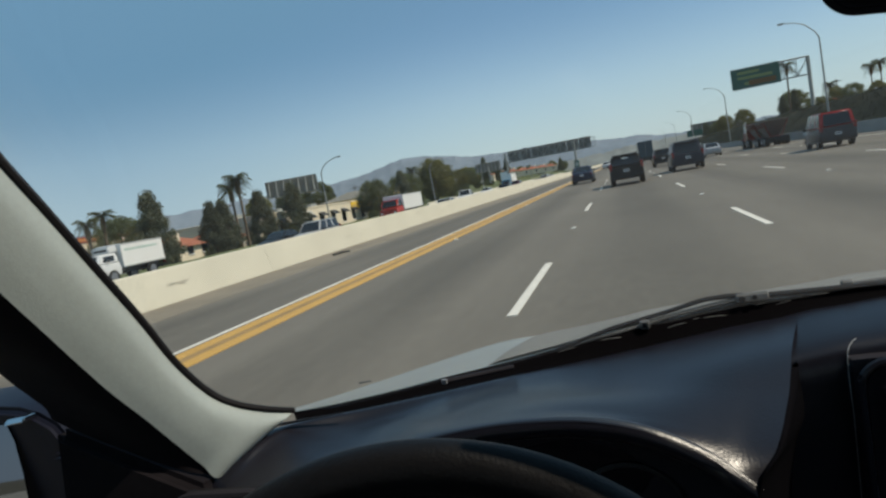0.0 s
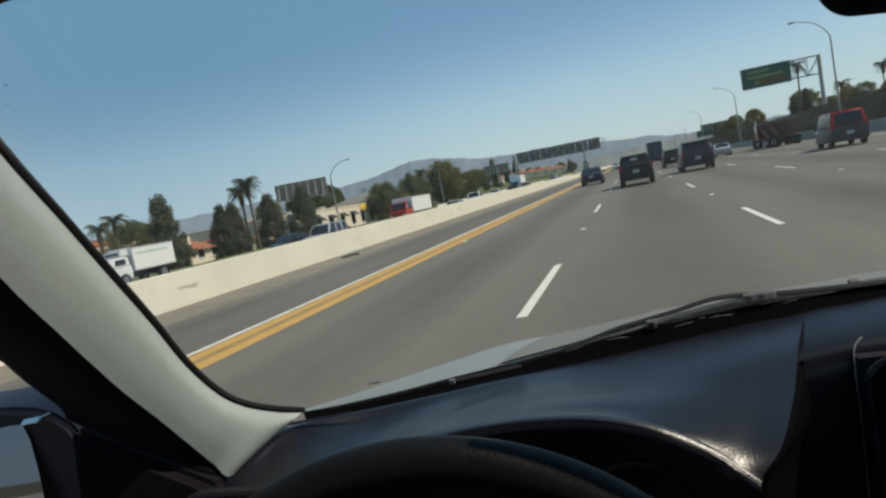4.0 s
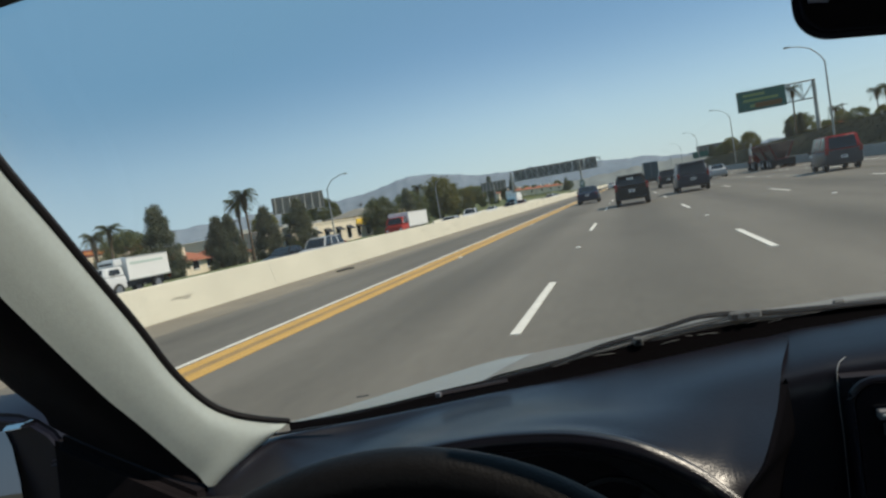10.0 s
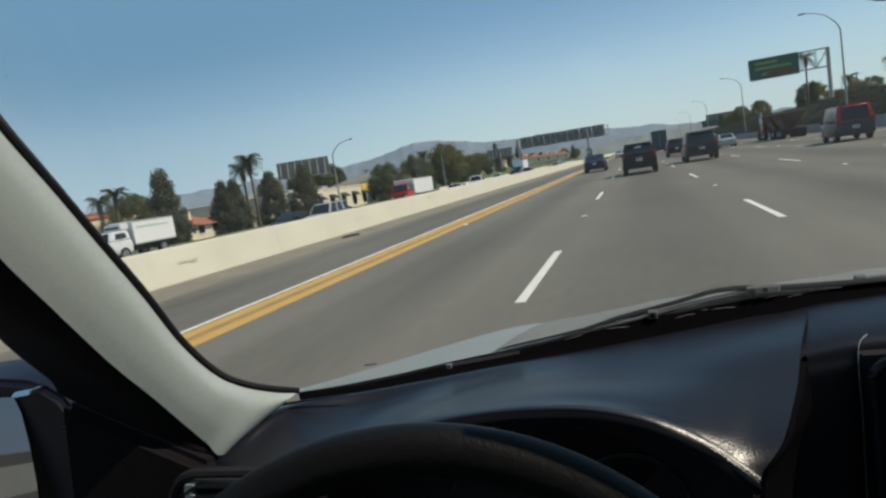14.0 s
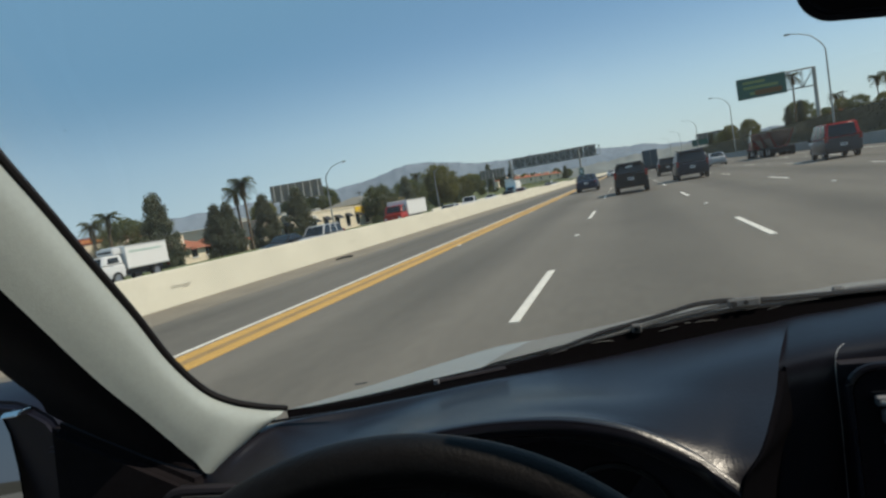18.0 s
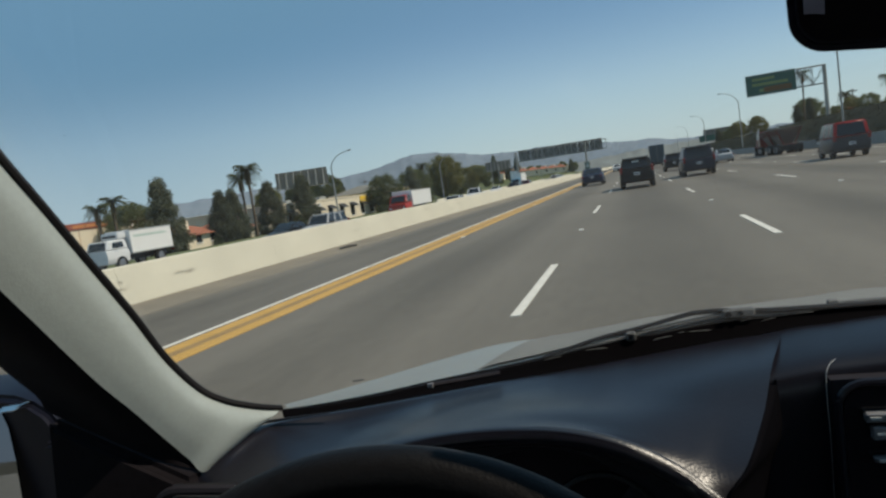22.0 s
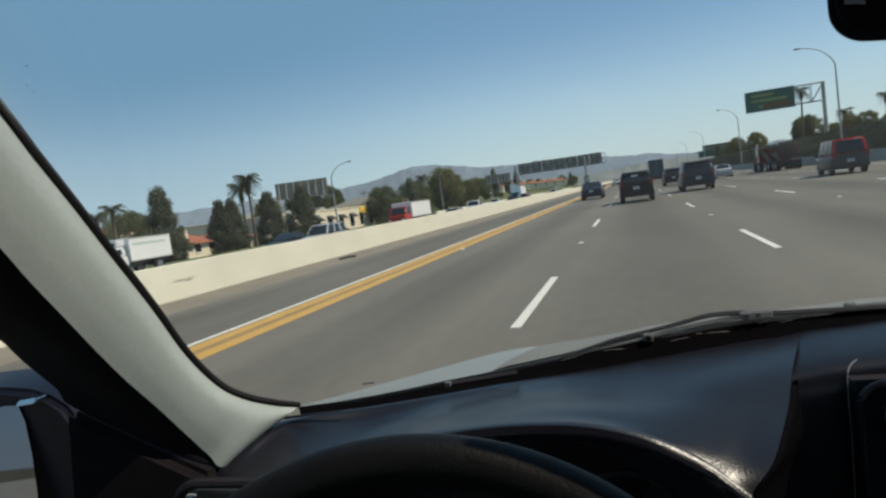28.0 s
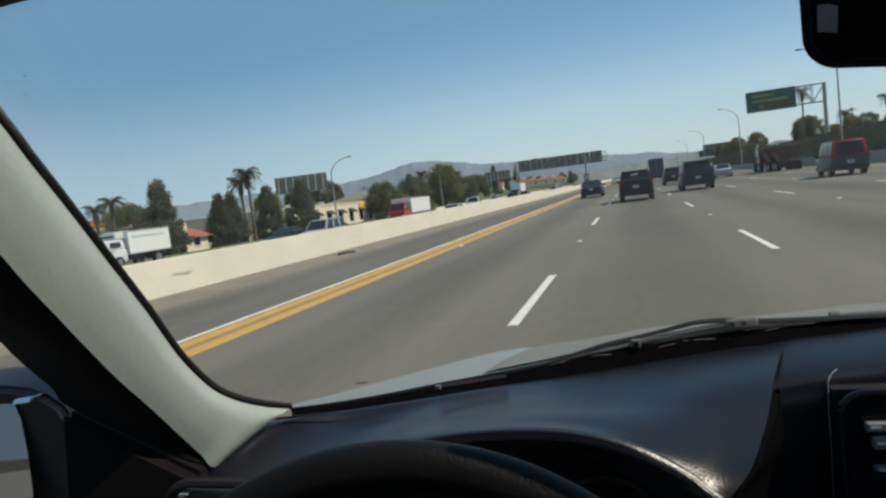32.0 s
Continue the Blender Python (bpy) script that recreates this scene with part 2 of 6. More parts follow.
M = {
    "asphalt": road_surface("asphalt", (0.134, 0.121, 0.1)),
    "asphalt_old": road_surface("old_asphalt", (0.15, 0.142, 0.118)),
    "dirt": material("shoulder_dirt", (0.2, 0.172, 0.13), 0.95, vary=0.3, scale=0.8, fine=25, bump=0.3, bscale=30),
    "concrete": material("barrier_concrete", (0.56, 0.53, 0.43), 0.85, vary=0.14, scale=0.6, fine=14, bump=0.2, bscale=30),
    "concrete_grey": material("grey_concrete", (0.26, 0.25, 0.23), 0.9, vary=0.22, scale=0.6, fine=16, bump=0.2, bscale=30),
    "stain": material("dark_stain", (0.36, 0.335, 0.27), 0.9, vary=0.3, scale=4, fine=20),
    "faded_line": material("faded_yellow_paint", (0.3, 0.19, 0.075), 0.8, vary=0.3, scale=2, fine=50),
    "button": material("grey_button", (0.16, 0.16, 0.17), 0.4),
    "wiper_grey": material("weathered_wiper_grey", (0.075, 0.074, 0.072), 0.6, vary=0.3, scale=40, fine=300),
    "bonnet_strip": material("dull_grey_overlay", (0.185, 0.18, 0.165), 0.75, vary=0.12, scale=12, fine=90, spec=0.2),
    "white_line": material("white_road_paint", (0.66, 0.63, 0.56), 0.7, vary=0.18, scale=3, fine=60, bump=0.2),
    "yellow_line": material("yellow_road_paint", (0.52, 0.3, 0.065), 0.7, vary=0.16, scale=3, fine=60, bump=0.2),
    "earth": material("dry_ground", (0.2, 0.17, 0.1), 0.95, vary=0.35, scale=0.08, fine=2, bump=0.4, bscale=3),
    "grass": material("green_slope", (0.085, 0.1, 0.028), 0.95, vary=0.35, scale=0.3, fine=9, bump=0.5, bscale=8),
    "ivy": material("dark_ivy", (0.026, 0.027, 0.014), 0.95, spec=0.1, vary=0.35, scale=0.25, fine=9, bump=0.8, bscale=6),
    "leaf": material("tree_leaves", (0.118, 0.132, 0.056), 0.75, vary=0.45, scale=0.6, fine=6, per_object=0.25),
    "leaf_dark": material("conifer_leaves", (0.112, 0.122, 0.078), 0.85, vary=0.45, scale=0.6, fine=6, per_object=0.2),
    "leaf_olive": material("olive_leaves", (0.16, 0.155, 0.05), 0.75, vary=0.4, scale=0.6, fine=6, per_object=0.2),
    "frond": material("palm_fronds", (0.075, 0.085, 0.03), 0.6, vary=0.4, scale=1.5, fine=9),
    "skirt": material("dead_fronds", (0.13, 0.095, 0.05), 0.9, vary=0.3, scale=3, fine=20),
    "bark": material("bark", (0.1, 0.075, 0.05), 0.95, vary=0.35, scale=4, fine=30, bump=0.6, bscale=25),
    # aerial haze is painted into both hill colours
    "hill": material("haze_tinted_hills", (0.185, 0.222, 0.262), 1.0, vary=0.17, scale=0.006, fine=0.03, spec=0.0),
    "hill_near": material("haze_tinted_foothills", (0.185, 0.2, 0.195), 1.0, vary=0.16, scale=0.006, fine=0.03, spec=0.0),
    "steel": material("galvanised_steel", (0.3, 0.31, 0.29), 0.55, metal=0.4, vary=0.2, scale=1.5, fine=20),
    "sign_back": material("dull_sign_back", (0.12, 0.125, 0.115), 0.6, metal=0.3, vary=0.2, scale=1.0, fine=12),
    "sign_green": material("green_sign", (0.012, 0.085, 0.062), 0.5, vary=0.1),
    "sign_white": material("white_sign_paint", (0.7, 0.72, 0.7), 0.5, vary=0.08),
    "stucco": material("cream_stucco", (0.68, 0.6, 0.46), 0.9, vary=0.07, scale=0.5, fine=12, bump=0.1),
    "stucco_yellow": material("yellow_stucco", (0.58, 0.45, 0.2), 0.9, vary=0.08, scale=0.5, fine=12),
    "roof_grey": material("grey_roof_felt", (0.2, 0.19, 0.16), 0.9, vary=0.2, scale=1, fine=12),
    "stucco_white": material("white_stucco", (0.72, 0.72, 0.7), 0.9, vary=0.06, scale=0.5, fine=12),
    "stucco_tan": material("tan_stucco", (0.45, 0.3, 0.18), 0.9, vary=0.12, scale=0.5, fine=12),
    "red_band": material("red_brown_fascia", (0.24, 0.06, 0.035), 0.8, vary=0.15),
    "roof_tile": material("clay_roof_tiles", (0.3, 0.11, 0.06), 0.85, vary=0.25, scale=2, fine=14, bump=0.5, bscale=10),
    "yellow_sign": material("yellow_board", (0.75, 0.5, 0.03), 0.6, vary=0.05),
    "tyre": material("tyre_rubber", (0.014, 0.014, 0.014), 0.85, vary=0.2),
    "rim": material("wheel_rim", (0.35, 0.35, 0.36), 0.35, metal=0.8, vary=0.1),
    "black_trim": material("black_trim", (0.018, 0.018, 0.019), 0.55, vary=0.2),
    "car_glass": material("dark_car_glass", (0.012, 0.014, 0.017), 0.1, vary=0.1, spec=0.4),
    "tail": material("red_tail_light", (0.2, 0.01, 0.009), 0.25, vary=0.1, coat=0.5),
    "head": material("head_light", (0.6, 0.62, 0.62), 0.15, vary=0.05, coat=0.6),
    "plate": material("plate_white", (0.6, 0.6, 0.58), 0.5, vary=0.05),
    "plate_bar": material("plate_bar", (0.05, 0.06, 0.12), 0.5, vary=0.05),
    "chrome": material("chrome", (0.7, 0.7, 0.7), 0.15, metal=1.0, vary=0.05),
    "dash": material("dash_vinyl", (0.0095, 0.0095, 0.0145), 0.29, vary=0.14, scale=9, fine=160, bump=0.045, bscale=480, spec=0.32),
    "dash_dark": material("black_dash_plastic", (0.021, 0.019, 0.023), 0.6, spec=0.1, vary=0.15, scale=6, fine=120, bump=0.05, bscale=420),
    "wheel_leather": material("worn_black_wheel", (0.006, 0.006, 0.007), 0.5, spec=0.13, vary=0.3, scale=18, fine=160, bump=0.08, bscale=420),
    "pillar": material("grey_pillar_plastic", (0.312, 0.355, 0.35), 0.75, vary=0.06, scale=7, fine=200, bump=0.04, bscale=600),
    "seal": material("black_rubber_seal", (0.008, 0.007, 0.008), 0.6, vary=0.2, spec=0.2),
    "door_dark": material("dark_door_plastic", (0.0088, 0.0074, 0.009), 0.85, spec=0.08, vary=0.2, scale=8, fine=120, bump=0.03, bscale=300),
    "headliner": material("headliner_cloth", (0.05, 0.048, 0.048), 0.95, vary=0.15, fine=200),
    "hood_paint": material("pale_blue_hood_paint", (0.34, 0.42, 0.46), 0.28, vary=0.05, scale=1.2, fine=60, coat=0.6),
    "cowl": material("matte_black_cowl", (0.0022, 0.0018, 0.0022), 0.95, vary=0.2, spec=0.03),
    # near-black base colour stands in for shade on the pod's side
    "pod_shade": material("shade_coloured_pod_side", (0.003, 0.0027, 0.0036), 0.9, vary=0.2, spec=0.02),
    "lip": material("smooth_vinyl_edge", (0.014, 0.014, 0.0165), 0.36, vary=0.2, scale=20, fine=200, bump=0.08, bscale=500, spec=0.75),
    "mirror_shell": material("navy_mirror_shell", (0.006, 0.007, 0.016), 0.5, vary=0.1, spec=0.2),
    "mirror_glass": material("mirror_glass", (0.15, 0.165, 0.2), 0.02, metal=1.0, vary=0.02),
    "lens": material("amber_lens", (0.7, 0.3, 0.03), 0.3),
    "reflector": material("white_reflector", (0.75, 0.74, 0.68), 0.5),
    "seam_glint": material("painted_seam_glint", (0.3, 0.3, 0.3), 0.4),
    "sticker": material("violet_grey_patch", (0.25, 0.25, 0.34), 0.6),
    "wheel_worn": material("glinting_worn_leather", (0.02, 0.02, 0.022), 0.16, spec=0.9, vary=0.4, scale=30, fine=300, bump=1.0, bscale=700),
    "wheel_shiny": material("polished_black_wheel", (0.006, 0.006, 0.008), 0.22, spec=0.5, vary=0.3, scale=18, fine=160, bump=0.25, bscale=260),
    "screen": material("dark_screen", (0.009, 0.008, 0.011), 0.2),
    "windshield": glass("windshield_glass", (0.985, 0.995, 0.99), 1.0, haze_veil=0.02),
}


def thin_leaves(m, share):
    """Lets sunlight through leaves, in their own colour."""
    n, l = m.node_tree.nodes, m.node_tree.links
    p, o = n["Principled BSDF"], n["Material Output"]
    mix, glow = n.new("ShaderNodeMixShader"), n.new("ShaderNodeBsdfTranslucent")
    mix.inputs[0].default_value = share
    if p.inputs["Base Color"].is_linked:
        l.new(p.inputs["Base Color"].links[0].from_socket, glow.inputs[0])
    l.new(p.outputs[0], mix.inputs[1]), l.new(glow.outputs[0], mix.inputs[2]), l.new(mix.outputs[0], o.inputs[0])


for kind in ("leaf", "leaf_dark", "leaf_olive", "frond"):
    thin_leaves(M[kind], 0.45)
PAINTS = {}

# thin leaves let part of the sun through
for leaf in ("leaf", "leaf_dark", "leaf_olive", "frond"):
    n, l = M[leaf].node_tree.nodes, M[leaf].node_tree.links
    p, o = n["Principled BSDF"], n["Material Output"]
    through_leaf, mx = n.new("ShaderNodeBsdfTranslucent"), n.new("ShaderNodeMixShader")
    mx.inputs[0].default_value = 0.42
    l.new(p.inputs["Base Color"].links[0].from_socket, through_leaf.inputs["Color"])
    l.new(p.outputs[0], mx.inputs[1]), l.new(through_leaf.outputs[0], mx.inputs[2]), l.new(mx.outputs[0], o.inputs["Surface"])


def paint(name, col, rough=0.3):
    if name not in PAINTS:
        PAINTS[name] = material(name + "_car_paint", col, rough, vary=0.06, scale=2, fine=30, coat=0.06, spec=0.25)
    return PAINTS[name]


# ---- mesh helpers ----
def finish(name, bm, mat, smooth=False):
    me = bpy.data.meshes.new(name)
    bm.normal_update()
    bm.to_mesh(me)
    bm.free()
    me.materials.append(mat)
    if smooth:
        me.polygons.foreach_set("use_smooth", [True] * len(me.polygons))
        me.set_sharp_from_angle(angle=radians(38))
    return me


def part(name, bm, mat, parent, label="", smooth=False, at=None, kind=""):
    ob = new(name, bm if isinstance(bm, bpy.types.Mesh) else finish(name, bm, mat, smooth))
    ob.parent = parent
    if at is not None:
        ob.matrix_basis = at
    return tagged(ob, label, kind=kind)


def thing(name, at, label, category, group="", kind=""):
    ob = new(name)
    ob.empty_display_size = 0.2
    ob.matrix_basis = at
    return tagged(ob, label, category, group, kind)


def solid(name, bm, mat, label, category, at=None, group="", kind="", smooth=False):
    ob = new(name, finish(name, bm, mat, smooth))
    if at is not None:
        ob.matrix_basis = at
    return tagged(ob, label, category, group, kind)


def box(x0, x1, y0, y1, z0, z1, bevel=0.0, bm=None, seg=1):
    bm = bm or bmesh.new()
    vs = [bm.verts.new((x, y, z)) for x in (x0, x1) for y in (y0, y1) for z in (z0, z1)]
    fs = [bm.faces.new([vs[i] for i in q]) for q in ((0, 1, 3, 2), (4, 6, 7, 5), (0, 4, 5, 1), (2, 3, 7, 6), (0, 2, 6, 4), (1, 5, 7, 3))]
    if bevel:
        es = list({e for f in fs for e in f.edges})
        bmesh.ops.bevel(bm, geom=es, offset=bevel, segments=seg, affect="EDGES")
    return bm


def prism(quad_lo, quad_hi, bevel=0.0, seg=1):
    """A six-sided block between two four-cornered ends."""
    bm = bmesh.new()
    a = [bm.verts.new(p) for p in quad_lo]
    b = [bm.verts.new(p) for p in quad_hi]
    bm.faces.new(a[::-1]), bm.faces.new(b)
    for i in range(4):
        bm.faces.new((a[i], a[(i + 1) % 4], b[(i + 1) % 4], b[i]))
    bmesh.ops.recalc_face_normals(bm, faces=bm.faces)
    if bevel:
        bmesh.ops.bevel(bm, geom=list(bm.edges), offset=bevel, segments=seg, affect="EDGES")
    return bm


def tube(points, radius, sides=8, bm=None, closed=False):
    """A round bar along points; radius is one number or one for each point."""
    bm = bm or bmesh.new()
    pts = [Vector(p) for p in points]
    n = len(pts)
    rad = radius if isinstance(radius, (list, tuple)) else [radius] * n
    rings = []
    for i, p in enumerate(pts):
        a, b = (pts[(i - 1) % n], pts[(i + 1) % n]) if closed else (pts[max(i - 1, 0)], pts[min(i + 1, n - 1)])
        d = (b - a).normalized()
        u = d.cross(Vector((0, 0, 1)) if abs(d.z) < 0.95 else Vector((0, 1, 0))).normalized()
        v = d.cross(u)
        rings.append([bm.verts.new(p + (u * math.cos(2 * math.pi * k / sides) + v * math.sin(2 * math.pi * k / sides)) * rad[i]) for k in range(sides)])
    for i in range(n if closed else n - 1):
        r, s = rings[i], rings[(i + 1) % n]
        for k in range(sides):
            bm.faces.new((r[k], r[(k + 1) % sides], s[(k + 1) % sides], s[k]))
    if not closed:
        bm.faces.new(rings[0]), bm.faces.new(rings[-1][::-1])
    bmesh.ops.recalc_face_normals(bm, faces=bm.faces)
    return bm


def grid(nu, nv, place, bm=None):
    bm = bm or bmesh.new()
    vs = [[bm.verts.new(place(i / nu, j / nv)) for j in range(nv + 1)] for i in range(nu + 1)]
    for i in range(nu):
        for j in range(nv):
            bm.faces.new((vs[i][j], vs[i + 1][j], vs[i + 1][j + 1], vs[i][j + 1]))
    return bm


def thicken(bm, d, way=(0, 0, -1)):
    """Gives a sheet a thickness d in the direction way."""
    w = Vector(way).normalized() * d
    rim = [e for e in bm.edges if e.is_boundary]
    twin = {v: bm.verts.new(v.co + w) for v in list(bm.verts)}
    for f in list(bm.faces):
        bm.faces.new([twin[v] for v in reversed(f.verts)])
    for e in rim:
        v, u = e.verts
        bm.faces.new((u, v, twin[v], twin[u]))
    bmesh.ops.recalc_face_normals(bm, faces=bm.faces)
    return bm


def smoothstep(a, b, x):
    s = min(1.0, max(0.0, (x - a) / (b - a)))
    return s * s * (3 - 2 * s)

# ---- ground, roads, barriers ----
Y0, Y1 = -160.0, 900.0
WALL_X = -10.5


def slab(name, x0, x1, z, mat, label, category, y0=Y0, y1=Y1, ny=60, thick=0.25):
    def at(u, v):
        return (x0 + (x1 - x0) * v, y0 + (y1 - y0) * u, z)
    return solid(name, thicken(grid(ny, 4, at), thick), mat, label, category, kind="structure")


def ground_at(u, v):
    x, y = -4600 + 9200 * u, -1500 + 6100 * v
    away = max(0.0, abs(x + 5) - 60)
    return (x, y, -0.8 - 1.0 * smoothstep(-38, -46, x) + 0.0006 * away * (1 + noise.noise((x * 0.004, y * 0.004, 0))))


solid("ground", grid(90, 70, ground_at), M["earth"], "dry tan ground reaching to the hazy hills", "ground", kind="structure")
slab("road", WALL_X + 1.2, 19.4, 0.0, M["asphalt"], "worn grey asphalt freeway with several lanes", "road")
slab("shoulder", WALL_X - 0.1, WALL_X + 1.95, 0.006, M["dirt"], "dusty brown shoulder strip along the median barrier", "shoulder")
LOW = -0.7  # the opposite carriageway lies lower
slab("road_opposite", -36.5, WALL_X - 0.3, LOW, M["asphalt_old"], "opposite carriageway of the freeway in grey asphalt", "road")


def line(name, x, w, y0, y1, mat, label, z=0.004):
    return solid(name, box(x - w / 2, x + w / 2, y0, y1, z - 0.02, z + 0.003), mat, label, "road marking", kind="structure")


line("line_white", -5.745, 0.085, Y0, Y1, M["white_line"], "solid white edge line beside the double yellow line")
line("line_faded", -5.28, 0.24, Y0, Y1, M["faded_line"], "faded brown paint between the yellow lines", 0.002)
line("line_yellow_outer", -5.50, 0.25, Y0, Y1, M["yellow_line"], "solid yellow line of the double carpool line")
line("line_yellow_inner", -5.055, 0.26, Y0, Y1, M["yellow_line"], "solid yellow line of the double carpool line")
line("line_edge", 16.6, 0.14, Y0, Y1, M["white_line"], "solid white line at the outer shoulder")

LANES = (-1.34, 2.05, 5.75, 9.4, 13.0)
DASH = finish("lane_dash", box(-0.056, 0.056, -1.8, 1.8, -0.012, 0.008), M["white_line"])
BUTTON = finish("reflector", box(-0.06, 0.06, -0.05, 0.05, -0.01, 0.022, 0.012), M["reflector"])
lane_lines = thing("lane_lines", pose(0, 0, 0), "broken white lane lines with raised reflectors", "road marking", kind="structure")
for li, x in enumerate(LANES):
    first = (-11.2, -6.7, -5.3, -6.0, -1.0)[li]
    for k in range(-3, 28):
        part("lane_dash", DASH, None, lane_lines, at=pose(x, first + 14.6 * k + 5.0, 0))
        if k % 2 == 0:
            part("reflector", BUTTON, None, lane_lines, at=pose(x, first + 14.6 * k - 2.3, 0))
for k in range(-3, 28):
    part("reflector", BUTTON, None, lane_lines, at=pose(-4.86, 3.3 + 14.6 * k, 0))


def barrier_profile(x, height, side):
    """Cross-section of a single-slope concrete barrier; side +1 faces right."""
    return [(x + side * 0.24, -0.1), (x + side * 0.22, 0.03), (x + side * 0.06, height - 0.02), (x + side * 0.04, height), (x - side * 0.1, height), (x - side * 0.12, height - 0.02), (x - side * 0.36, -0.6)]


def barrier(name, x, height, mat, label, piece=6.1, side=1, y0=Y0, y1=Y1, z=0.0):
    base = thing(name, pose(0, 0, 0), label, "barrier", kind="structure")
    prof = barrier_profile(0, height, side)
    bm = bmesh.new()
    a = [bm.verts.new((px, 0.003, pz)) for px, pz in prof]
    b = [bm.verts.new((px, piece - 0.003, pz)) for px, pz in prof]
    bm.faces.new(a), bm.faces.new(b[::-1])
    for i in range(len(prof)):
        j = (i + 1) % len(prof)
        bm.faces.new((a[i], b[i], b[j], a[j]))
    bmesh.ops.recalc_face_normals(bm, faces=bm.faces)
    me = finish("barrier_segment", bm, mat)
    n = int((y1 - y0) / piece)
    for k in range(n):
        part("barrier_segment", me, None, base, at=pose(x, y0 + k * piece, z))
    return base


barrier("median_barrier", WALL_X, 0.825, M["concrete"], "sunlit cream concrete median barrier", y1=600)
barrier("far_barrier", -36.8, 0.55, M["concrete"], "low pale concrete barrier beyond the opposite lanes", piece=12.2, y0=120, y1=420, z=LOW)
barrier("right_wall", 20.0, 0.95, M["concrete_grey"], "grey concrete wall at the foot of the bank", piece=6.1, side=-1, y1=420)

# dirt and scuffs on the sunlit barrier
rng = random.Random(4)
stains = thing("barrier_stains", pose(0, 0, 0), "dark scuff marks on the cream barrier", "stain", kind="structure")
for k in range(48):
    y, z, w, h = rng.uniform(6, 110), rng.uniform(0.3, 0.63), 0.1 + 0.7 * rng.random() ** 2, rng.uniform(0.015, 0.07)
    fx = WALL_X + 0.22 - 0.195 * (z - 0.03) + 0.006

    def scuff(u, v, y=y, z=z, w=w, h=h, fx=fx):
        a, r = 2 * math.pi * u, v
        s = max(0.12, 0.5 + 0.8 * noise.noise((math.cos(a) * 2.4 + y, math.sin(a) * 2.4, y)))
        zz = z + h * r * s * math.sin(a)
        return (fx - 0.195 * (zz - z), y + w * r * s * math.cos(a), zz)
    part("scuff", grid(26, 2, scuff), M["stain"], stains)

# right-hand bank with ivy
def bank_height(y):
    return 3.05 * smoothstep(28, 46, y) * (1 - 0.75 * smoothstep(225, 380, y)) + 0.16 * noise.noise((y * 0.07, 3, 0))


def bank_at(u, v):
    y = 20 + 400 * u
    h = max(0.0, bank_height(y))
    x = 20.35 + 5.0 * v
    z = 0.7 + h * math.sin(v * math.pi / 2) + 0.35 * noise.noise((x * 0.6, y * 0.6, 1)) * min(1, h)
    return (x, y, z)


def bank_top(u, v):
    y = 20 + 400 * u
    h = max(0.0, bank_height(y))
    return (25.35 + 150 * v, y, (0.7 + h) * (1 - v) + 0.4 * v + 0.35 * noise.noise((25.35 * 0.6, y * 0.6, 1)) * min(1, h) * (1 - v))


solid("bank", grid(200, 10, bank_at), M["ivy"], "steep bank overgrown with dark ivy", "bank", kind="structure")
solid("bank_top", grid(100, 8, bank_top), M["earth"], "dry ground behind the ivy bank", "bank", kind="structure")

# ivy leaves along the bank
ivy = bmesh.new()
rng = random.Random(8)
for k in range(9000):
    u, v = rng.random() ** 1.5, rng.random() ** 0.8
    p = Vector(bank_at(u, v)) + Vector((-0.12, 0, 0.06))
    s = rng.uniform(0.07, 0.17)
    n = Vector((-0.95 + rng.gauss(0, 0.25), rng.gauss(0, 0.25), 0.3 + rng.gauss(0, 0.2))).normalized()
    a = n.cross(Vector((rng.gauss(0, 1), rng.gauss(0, 1), rng.gauss(0, 1)))).normalized() * s
    b = n.cross(a)
    ivy.faces.new([ivy.verts.new(p + q) for q in (-a, b * 0.7, a, -b * 0.7)])
solid("ivy_leaves", ivy, M["ivy"], "mass of dark ivy leaves on the bank", "ivy", kind="stuff")

# slope beyond the opposite carriageway
def slope_at(u, v):
    y = -60 + 700 * u
    h = -0.95 + 4.0 * smoothstep(110, 260, y)
    x = -37.3 - 45 * v
    return (x, y, LOW - 0.05 + h * smoothstep(0.0, 0.7, v) + 0.2 * noise.noise((x * 0.1, y * 0.1, 5)))


solid("grass_slope", grid(120, 12, slope_at), M["grass"], "green grassy slope beyond the opposite lanes", "slope", kind="structure")

# distant hills
def ridge(name, radius, heights, mat, label, rough, seed):
    def at(u, v):
        a = -62 + 112 * u
        h = heights(a) + rough * (noise.noise((a * 0.35, seed, 0)) + 0.5 * noise.noise((a * 1.1, seed, 2)) + 0.4 * noise.noise((a * 3.1, seed, 4)) + 0.25 * noise.noise((a * 8.0, seed, 6)))
        r = radius + 420 * v
        x, y = r * math.sin(radians(a)), r * math.cos(radians(a))
        z = -10 + (max(0.2, h) * math.pi / 180 * radius + 10) * math.sin(min(1.0, v * 1.25) * math.pi / 2) * (1 - 0.1 * abs(noise.noise((a * 2.0, v * 3.0, seed))) * (1 - v))
        return (x, y, z)
    return solid(name, grid(420, 14, at), mat, label, "hills", kind="structure", smooth=True)


def far_heights(a):
    return 2.15 - 0.75 * smoothstep(-4, 8, a) + 0.45 * math.exp(-((a + 30) / 8) ** 2) + 1.6 * math.exp(-((a + 17.8) / (4.7 if a < -17.8 else 5.0)) ** 2) + 0.5 * math.exp(-((a + 8) / 5) ** 2) - 0.4 * smoothstep(-40, -47, a)


